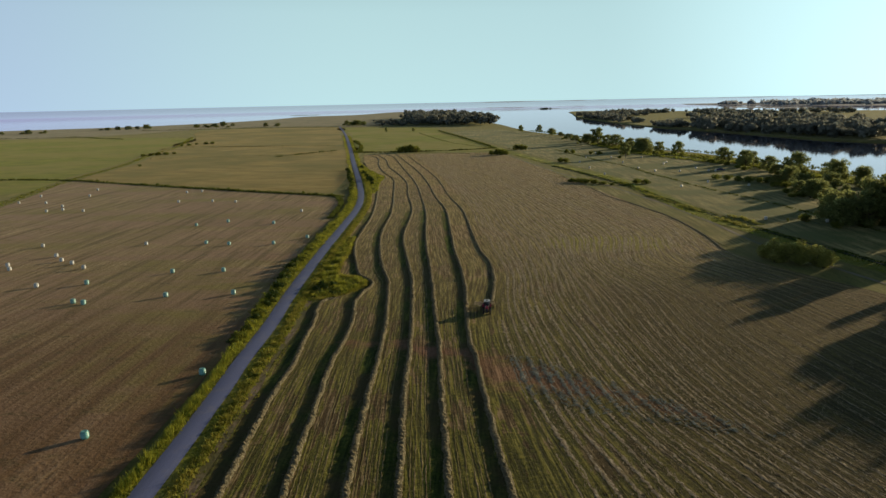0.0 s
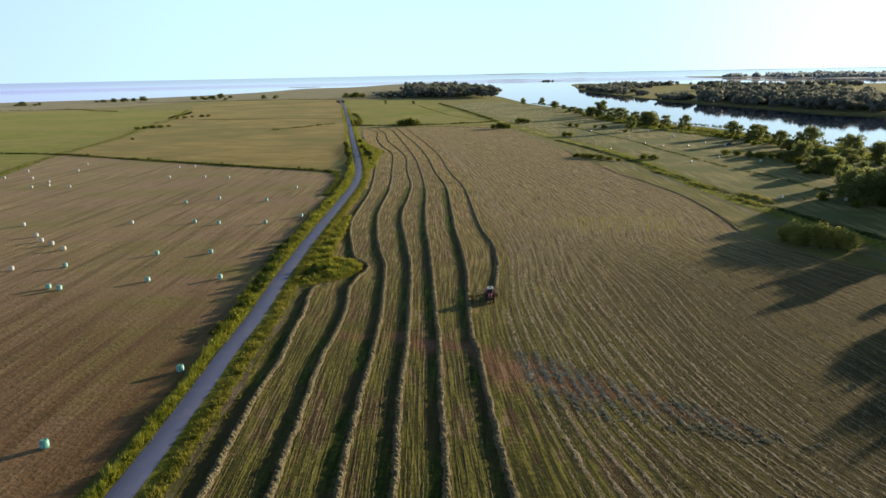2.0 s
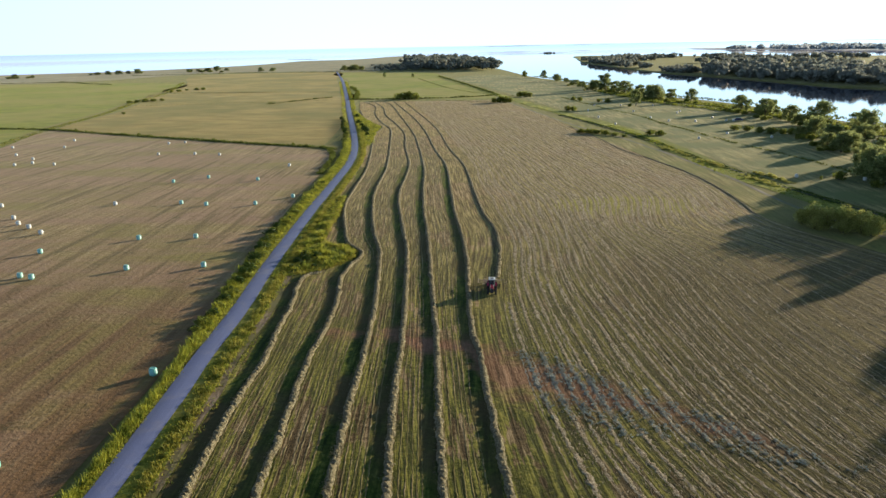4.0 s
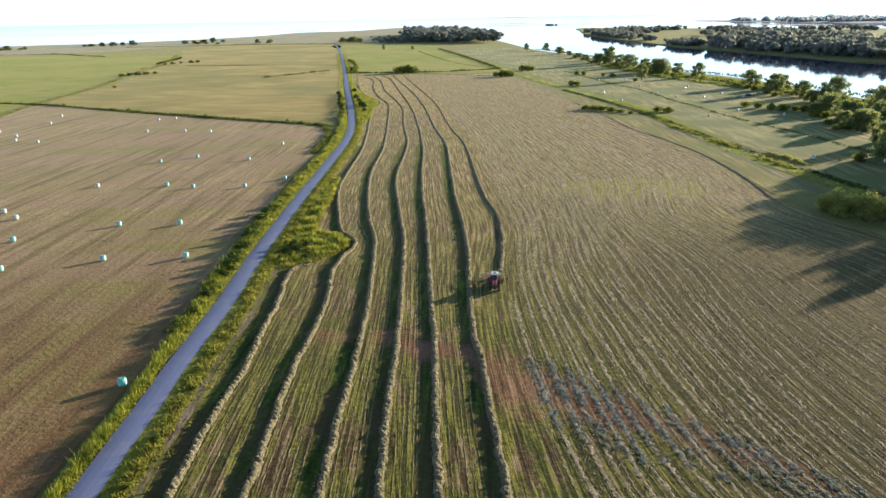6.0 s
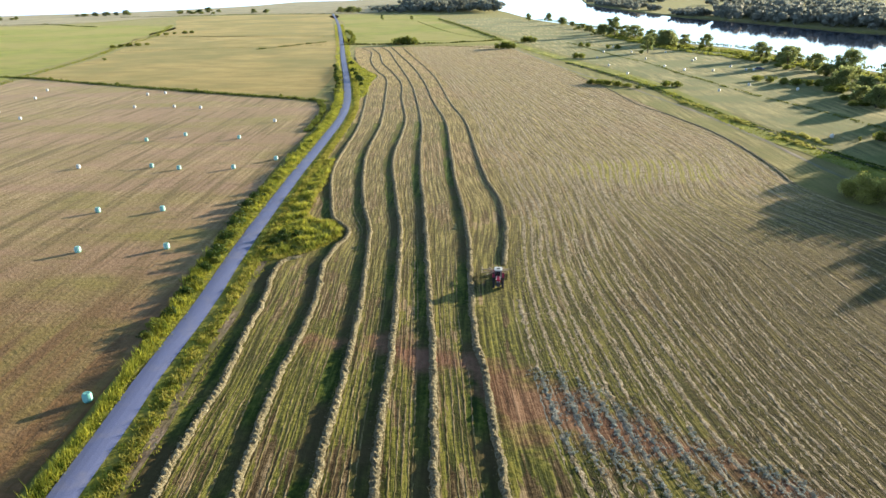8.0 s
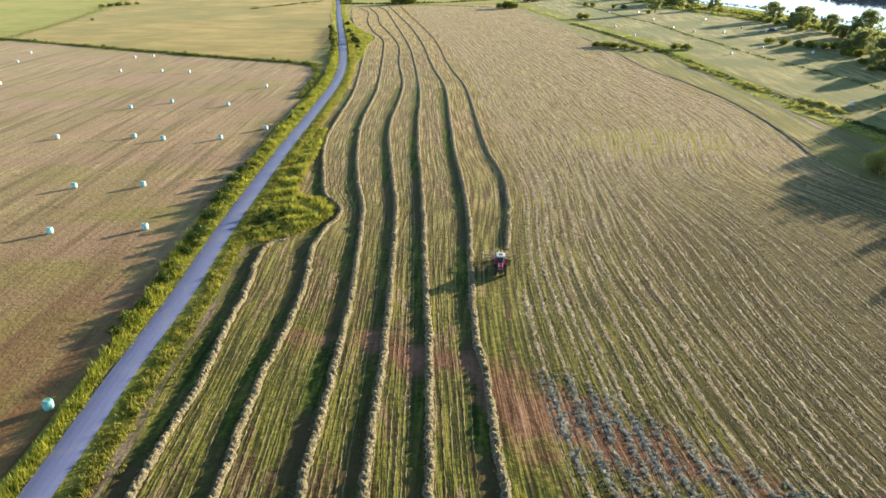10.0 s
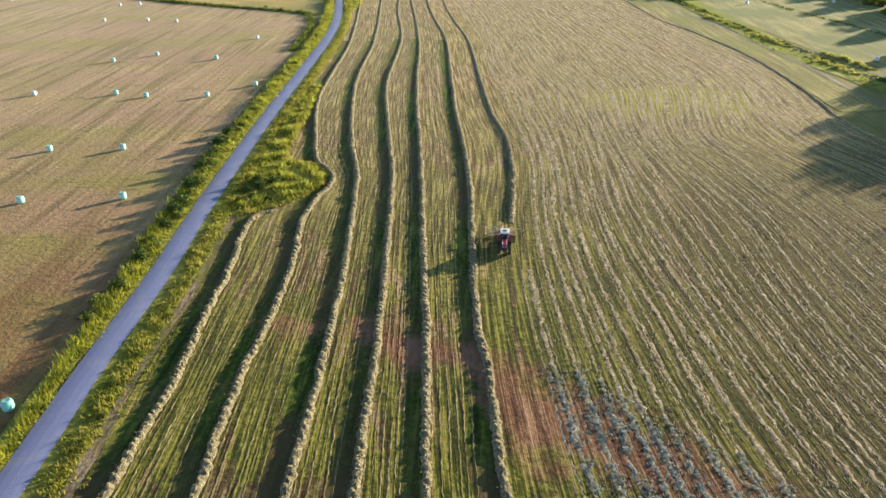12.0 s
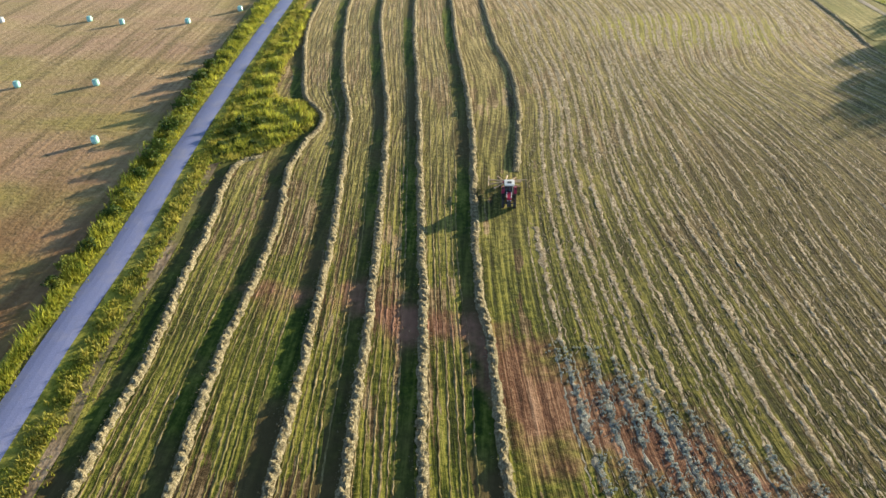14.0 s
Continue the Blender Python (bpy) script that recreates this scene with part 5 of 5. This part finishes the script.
tuft_mesh("bank_reeds", bank, heights(bank, 0.5, 1.4), 0.3, SEDGE, 56, 4, 0.25, "tall reeds on the river bank")

belt = np.vstack([along([(100, 560), (109, 500), (119, 466), (134, 436), (146, 405), (154, 360), (160, 310), (166, 270), (174, 230)], -5, 7, 0.55, 57), along([(109, 467), (119, 435), (132, 402), (140, 378)], -2, 5, 0.5, 58)])
tuft_mesh("bank_scrub", belt, heights(belt, 0.4, 1.7, 0.12), 0.26, SHRUB_LEAF, 59, 7, 0.4, "olive scrub and tall herbs along the river bank")

# ---- bales ----
WRAP = paint_material("mint_wrap", (0.28, 0.54, 0.47), 0.35, 0, 0.12)
WRAP_TEAL = paint_material("teal_wrap", (0.16, 0.46, 0.42), 0.35, 0, 0.12)
WRAP_WHITE = paint_material("white_wrap", (0.6, 0.62, 0.58), 0.35, 0, 0.12)


def make_bale(label, mat, group):
    """A round bale in stretch film, set on its flat end: film with wound ridges, two gathered ends, a loose tail."""
    t = empty("bale", label, "bale", group)
    bm = bmesh.new()
    rows = [(0.0, 0.3), (0.02, 0.36), (0.08, 0.42), (0.18, 0.46), (0.35, 0.475), (0.36, 0.465), (0.56, 0.48), (0.57, 0.47), (0.72, 0.475), (0.73, 0.465), (0.8, 0.45), (0.88, 0.41), (0.95, 0.34), (0.97, 0.29)]
    loops = []
    for z, r in rows:
        loops.append([bm.verts.new((r * (1 + 0.02 * math.sin(3 * k + z)) * math.cos(2 * math.pi * k / 24), r * math.sin(2 * math.pi * k / 24), z + 0.006 * math.sin(5 * k))) for k in range(24)])
    for p, q in zip(loops, loops[1:]):
        for k in range(24):
            bm.faces.new((p[k], p[(k + 1) % 24], q[(k + 1) % 24], q[k]))
    bmesh.ops.recalc_face_normals(bm, faces=bm.faces[:])
    part("film", bm, mat, t, smooth=True)
    for z, dip in ((0.004, 0.02), (0.97, -0.03)):
        bm = bmesh.new()
        hub = bm.verts.new((0, 0, z + dip))
        ring = [bm.verts.new((0.295 * math.cos(2 * math.pi * k / 24), 0.295 * math.sin(2 * math.pi * k / 24), z + 0.01 * (k % 2))) for k in range(24)]
        for k in range(24):
            bm.faces.new((hub, ring[k], ring[(k + 1) % 24]))
        bmesh.ops.recalc_face_normals(bm, faces=bm.faces[:])
        part("gathered_end", bm, mat, t)
    bm = bmesh.new()
    q = [bm.verts.new(v) for v in ((0.47, -0.1, 0.7), (0.47, 0.1, 0.7), (0.55, 0.13, 0.5), (0.57, -0.08, 0.47), (0.61, 0.02, 0.25), (0.6, 0.08, 0.27))]
    bm.faces.new(q[:4])
    bm.faces.new((q[3], q[2], q[5], q[4]))
    part("film_tail", bm, mat, t)
    return t


BALES = [make_bale("round bale in teal plastic film on stubble", WRAP_TEAL, "wrapped bales"), make_bale("round bale in pale mint film on stubble", WRAP, "wrapped bales"), make_bale("round bale in white plastic film on stubble", WRAP_WHITE, "wrapped bales")]
first_use = [True, True, True]


def put_bale(kind, x, y, label=""):
    m = pose(x, y, 0.03, 0, 0, (53 * x + 29 * y) % 180)
    if first_use[kind]:
        first_use[kind] = False
        BALES[kind].matrix_basis = m
        ob = BALES[kind]
    else:
        ob = copy_thing(BALES[kind], m)
    return tagged(ob, label)


for x, y in [(-44, 66.0), (-37.5, 84.6)]:
    put_bale(0, x, y)
for x, y in [(-47.2, 125.6), (-60.4, 124.1), (-67.5, 143.6), (-56, 144.4), (-72.1, 175.8), (-65.1, 173.9), (-53, 174.3), (-82.3, 134.3), (-77, 120.1), (-74.5, 119.3), (-86, 203.6), (-78.1, 210), (-62, 205.9), (-45.6, 182.1)]:
    put_bale(1, x, y)
for x, y in [(-58.8, 229.2), (-88.6, 175.2), (-111.5, 151.4), (-108.3, 147.3), (-117, 174), (-105.6, 161.5), (-101, 156.2), (-96.5, 153), (-90.9, 148.3), (-92.1, 132.2), (-155, 236.4), (-156.4, 248.7), (-151, 240),
             (-141.3, 236.6), (-181, 259.9), (-184, 279), (-170, 299), (-114.2, 256.4), (-100.7, 256.6), (-90.7, 254.1), (-162, 278), (-122.7, 285), (-117.2, 288), (-169, 258.5)]:
    put_bale(2, x, y)
for x, y in [(72.6, 428), (80, 456.7), (84.2, 460.5), (64, 398), (87.6, 425.7), (87, 389.6), (63.6, 362.5), (105.5, 422.5), (65.7, 331), (87.7, 356), (107, 378.5), (110.6, 386), (92.8, 342), (104, 338.4), (116.3, 352.3),
             (118.3, 339), (121.5, 338.5), (103, 294), (87.5, 280.4), (115.2, 281), (89.3, 202), (104.7, 196.5)]:
    put_bale(2, x, y, "round bale in white film on the river meadow")

# ---- the tractor and its rake ----
RED = paint_material("red_paint", (0.36, 0.012, 0.06), 0.3, 0, 0.2)
RUST = paint_material("sun_bleached_rust", (0.58, 0.44, 0.3), 0.8, 0.0, 0.2)
CREAM = paint_material("white_paint", (0.78, 0.78, 0.76), 0.35, 0, 0.15)
DARK = paint_material("dark_iron", (0.05, 0.05, 0.055), 0.55, 0.4)
RUBBER = paint_material("rubber", (0.025, 0.025, 0.025), 0.85, 0, 0.3)
STEEL = paint_material("galvanised_steel", (0.5, 0.5, 0.5), 0.4, 0.8)
LAMP_GLASS = paint_material("lamp_glass", (0.7, 0.7, 0.65), 0.15, 0, 0.05)
GLASS, _, _, gb = material("cab_glass", 0.05)
gb.inputs["Base Color"].default_value = (0.08, 0.11, 0.13, 1)
gb.inputs["Transmission Weight"].default_value = 0.6


def block(x0, x1, y0, y1, z0, z1, bevel=0.03, taper=0.0):
    """A bevelled block; taper pulls its front (low y) in."""
    bm = bmesh.new()
    bmesh.ops.create_cube(bm, size=1.0)
    for v in bm.verts:
        f = 1 - taper if v.co.y < 0 else 1.0
        v.co = ((x0 + x1) / 2 + v.co.x * (x1 - x0) * f, (y0 + y1) / 2 + v.co.y * (y1 - y0), (z0 + z1) / 2 + v.co.z * (z1 - z0) * (1 - taper * 0.4 if v.co.y < 0 else 1.0))
    if bevel:
        bmesh.ops.bevel(bm, geom=bm.edges[:], offset=bevel, segments=2, affect="EDGES")
    return bm


def turned(rows, sides=28):
    """A body of revolution about x: rows of x, radius."""
    bm = bmesh.new()
    loops = [[bm.verts.new((x, r * math.cos(2 * math.pi * k / sides), r * math.sin(2 * math.pi * k / sides))) for k in range(sides)] for x, r in rows]
    for a, b in zip(loops, loops[1:]):
        for k in range(sides):
            bm.faces.new((a[k], a[(k + 1) % sides], b[(k + 1) % sides], b[k]))
    bm.faces.new(loops[0])
    bm.faces.new(loops[-1])
    bmesh.ops.recalc_face_normals(bm, faces=bm.faces[:])
    return bm


def moved(bm, m):
    bmesh.ops.transform(bm, matrix=m, verts=bm.verts[:])
    return bm


def rod(a, b, r, sides=8):
    bm = bmesh.new()
    limb(bm, a, b, r, r, sides)
    return bm


def wheel(parent, x, y, r, w):
    at = pose(x, y, r)
    bm = turned([(-w * 0.5, r * 0.62), (-w * 0.5, r * 0.9), (-w * 0.4, r), (w * 0.4, r), (w * 0.5, r * 0.9), (w * 0.5, r * 0.62)])
    for k in range(18):
        a = 2 * math.pi * k / 18
        lug = block(-w * 0.5, w * 0.5, -0.035, 0.035, r - 0.02, r + 0.035, 0)
        bmesh.ops.transform(lug, matrix=Matrix.Rotation(a, 4, "X") @ Matrix.Rotation(radians(20), 4, "Z"), verts=lug.verts[:])
        me = bpy.data.meshes.new("lug")
        lug.to_mesh(me)
        lug.free()
        bm.from_mesh(me)
        bpy.data.meshes.remove(me)
    w_ob = part("wheel", moved(bm, at), RUBBER, parent, "black ribbed tyre")
    part("rim", moved(turned([(-w * 0.3, r * 0.3), (-w * 0.42, r * 0.6), (w * 0.42, r * 0.6), (w * 0.3, r * 0.3)]), at), CREAM, w_ob, "pale steel rim")
    return w_ob


def make_tractor():
    t = empty("tractor", "red farm tractor with a white cab roof on stubble", "tractor")
    part("bonnet", block(-0.42, 0.42, -2.15, -0.15, 0.95, 1.62, 0.09, 0.16), RED, t, "red sloping bonnet")
    for x in (-0.34, 0.34):
        part("bonnet_stripe", block(x - 0.05, x + 0.05, -1.95, -0.3, 1.575, 1.635, 0.012, 0.06), CREAM, t, "pale stripe")
    part("grille", block(-0.3, 0.3, -2.2, -2.1, 0.95, 1.4, 0.02), DARK, t)
    for x in (-0.22, 0.22):
        part("headlight", block(x - 0.09, x + 0.09, -2.235, -2.19, 1.28, 1.4, 0.015), LAMP_GLASS, t)
    part("front_weight", block(-0.32, 0.32, -2.55, -2.2, 0.55, 0.95, 0.04), DARK, t)
    part("chassis", block(-0.3, 0.3, -2.1, 1.4, 0.55, 0.98, 0.04), DARK, t)
    part("front_axle", rod((-0.85, -1.55, 0.6), (0.85, -1.55, 0.6), 0.09), DARK, t)
    part("rear_axle", rod((-0.9, 0.85, 0.82), (0.9, 0.85, 0.82), 0.14), DARK, t)
    for x in (-0.88, 0.88):
        wheel(t, x, -1.55, 0.6, 0.42)
        wheel(t, x, 0.85, 0.84, 0.52)
        fender = bmesh.new()
        rows = []
        for k in range(9):
            a = radians(10 + 145 * k / 8)
            rows.append([fender.verts.new((x + dx, 0.85 + 0.94 * math.cos(a), 0.84 + r * math.sin(a))) for dx, r in ((-0.28, 0.94), (0.28, 0.94), (0.28, 0.9), (-0.28, 0.9))])
        for p, q in zip(rows, rows[1:]):
            for k in range(4):
                fender.faces.new((p[k], p[(k + 1) % 4], q[(k + 1) % 4], q[k]))
        part("fender", fender, RED, t, "red rear mudguard")
    part("cab_floor", block(-0.68, 0.68, -0.1, 1.2, 0.98, 1.2, 0.03), DARK, t)
    for x, y in ((-0.68, -0.1), (0.68, -0.1), (-0.72, 0.6), (0.72, 0.6), (-0.66, 1.22), (0.66, 1.22)):
        part("cab_post", rod((x, y, 1.15), (x * 0.93, y * 0.92 + 0.04, 2.5), 0.045), DARK, t)
    part("windscreen", block(-0.62, 0.62, -0.1, -0.07, 1.25, 2.46, 0.005), GLASS, t, "dark cab glass")
    part("rear_window", block(-0.6, 0.6, 1.19, 1.22, 1.35, 2.46, 0.005), GLASS, t, "dark cab glass")
    for x in (-0.69, 0.67):
        part("side_window", block(x, x + 0.025, -0.02, 1.14, 1.25, 2.46, 0.005), GLASS, t, "dark cab glass")
    roof = part("roof", block(-0.78, 0.78, -0.25, 1.35, 2.48, 2.7, 0.08), CREAM, t, "white cab roof")
    part("roof_hatch", block(-0.32, 0.32, 0.15, 0.75, 2.69, 2.73, 0.015), DARK, roof, "dark glazed roof hatch")
    for x in (-0.6, 0.6):
        part("work_light", block(x - 0.08, x + 0.08, -0.32, -0.24, 2.5, 2.62, 0.015), LAMP_GLASS, roof)
    part("seat", block(-0.25, 0.25, 0.55, 1.0, 1.2, 1.85, 0.06), DARK, t)
    part("steering_wheel", moved(turned([(-0.015, 0.2), (0.015, 0.2)], 16), pose(0, 0.25, 1.72, 0, 70, 90)), DARK, t)
    part("exhaust", rod((0.52, -0.35, 1.3), (0.52, -0.35, 2.45), 0.05), STEEL, t, "upright steel exhaust pipe")
    for x in (-1, 1):
        part("mirror", block(x * 0.95 - 0.1, x * 0.95 + 0.1, -0.2, -0.16, 1.95, 2.25, 0.015), DARK, t)
        part("step", block(x * 0.72 - 0.12, x * 0.72 + 0.12, -0.15, 0.1, 0.5, 0.56, 0.01), DARK, t)
    part("hitch", block(-0.3, 0.3, 1.35, 1.75, 0.5, 0.75, 0.03), DARK, t)
    return t


def make_rake():
    t = empty("hay_rake", "rusty single-rotor hay rake behind the tractor", "hay rake")
    part("drawbar", rod((0, -1.9, 0.62), (0, 0.2, 1.0), 0.07), RED, t, "red drawbar")
    part("gearbox", moved(turned([(-0.22, 0.2), (-0.2, 0.3), (0.1, 0.3), (0.22, 0.16)]), pose(0, 0.2, 0.85, 0, -90, 0)), RED, t, "red rotor gearbox")
    for k in range(10):
        a = 2 * math.pi * k / 10 + 0.2
        c, s = math.cos(a), math.sin(a)
        arm = part("tine_arm", rod((0.2 * c, 0.2 + 0.2 * s, 0.8), (1.75 * c, 0.2 + 1.75 * s, 0.72), 0.065, 6), RUST, t, "rust-brown tine arm")
        for j in range(4):
            r = 1.3 + 0.15 * j
            part("tine", rod((r * c, 0.2 + r * s, 0.74), (r * c - 0.1 * s, 0.2 + r * s + 0.1 * c, 0.1), 0.012, 4), DARK, arm)
    part("frame_bar", rod((-0.2, 0.2, 1.05), (2.3, 0.7, 0.95), 0.05), RUST, t)
    part("guard_rail", rod((-1.8, -0.9, 0.95), (-1.8, 1.3, 0.95), 0.05), RUST, t)
    part("cross_bar", rod((-1.8, 0.2, 1.05), (1.7, 0.2, 1.05), 0.06), RUST, t)
    part("swath_curtain", block(2.2, 2.24, -0.7, 1.6, 0.15, 0.85, 0.01), DARK, t, "dark hanging swath curtain")
    for x, y in ((-0.55, 0.2), (0.55, 0.2), (-0.55, 0.75), (0.55, 0.75)):
        part("rake_wheel", moved(turned([(-0.09, 0.1), (-0.09, 0.2), (0.09, 0.2), (0.09, 0.1)], 16), pose(x, y, 0.2)), RUBBER, t)
        part("wheel_leg", rod((x, y, 0.2), (x * 0.3, 0.2, 0.75), 0.03, 6), DARK, t)
    return t


tractor = make_tractor()
tractor.matrix_basis = pose(3.3, 112.6, 0.05, 0, 0, -2)
tractor.scale = (0.68, 0.72, 0.78)
rake = make_rake()
rake.matrix_basis = pose(3.0, 115.2, 0.05, 0, 0, -2)
rake.scale = (1.0, 0.95, 0.9)

# ---- the parked car by the river ----
NAVY = paint_material("navy_paint", (0.03, 0.05, 0.12), 0.25, 0.2, 0.1)


def make_car():
    t = empty("car", "dark blue car parked on the river meadow", "car")
    part("body", block(-0.85, 0.85, -2.15, 2.15, 0.35, 0.92, 0.16), NAVY, t)
    part("cabin", block(-0.72, 0.72, -1.0, 1.35, 0.9, 1.45, 0.2), NAVY, t)
    for x in (-0.735, 0.715):
        part("side_window", block(x, x + 0.02, -0.75, 1.1, 0.98, 1.32, 0.005), GLASS, t)
    part("windscreen", moved(block(-0.6, 0.6, -0.012, 0.012, -0.24, 0.24, 0.005), pose(0, -1.03, 1.16, -28)), GLASS, t)
    for x in (-0.78, 0.78):
        for y in (-1.35, 1.35):
            w = part("wheel", moved(turned([(-0.1, 0.2), (-0.1, 0.3), (0.1, 0.3), (0.1, 0.2)], 20), pose(x, y, 0.3)), RUBBER, t)
            part("rim", moved(turned([(-0.105, 0.1), (-0.11, 0.19), (0.11, 0.19), (0.105, 0.1)], 16), pose(x, y, 0.3)), STEEL, w)
        part("headlight", block(x * 0.8 - 0.13, x * 0.8 + 0.13, -2.17, -2.12, 0.62, 0.76, 0.02), LAMP_GLASS, t)
    return t


car = make_car()
car.matrix_basis = pose(124.5, 340.5, 0.04, 0, 0, 78)

# ---- from the plan to metres ----
for ob in list(scene.objects):
    if ob.parent is None and ob.type in {"MESH", "EMPTY"}:
        ob.matrix_basis = Matrix.Scale(SPAN, 4) @ ob.matrix_basis
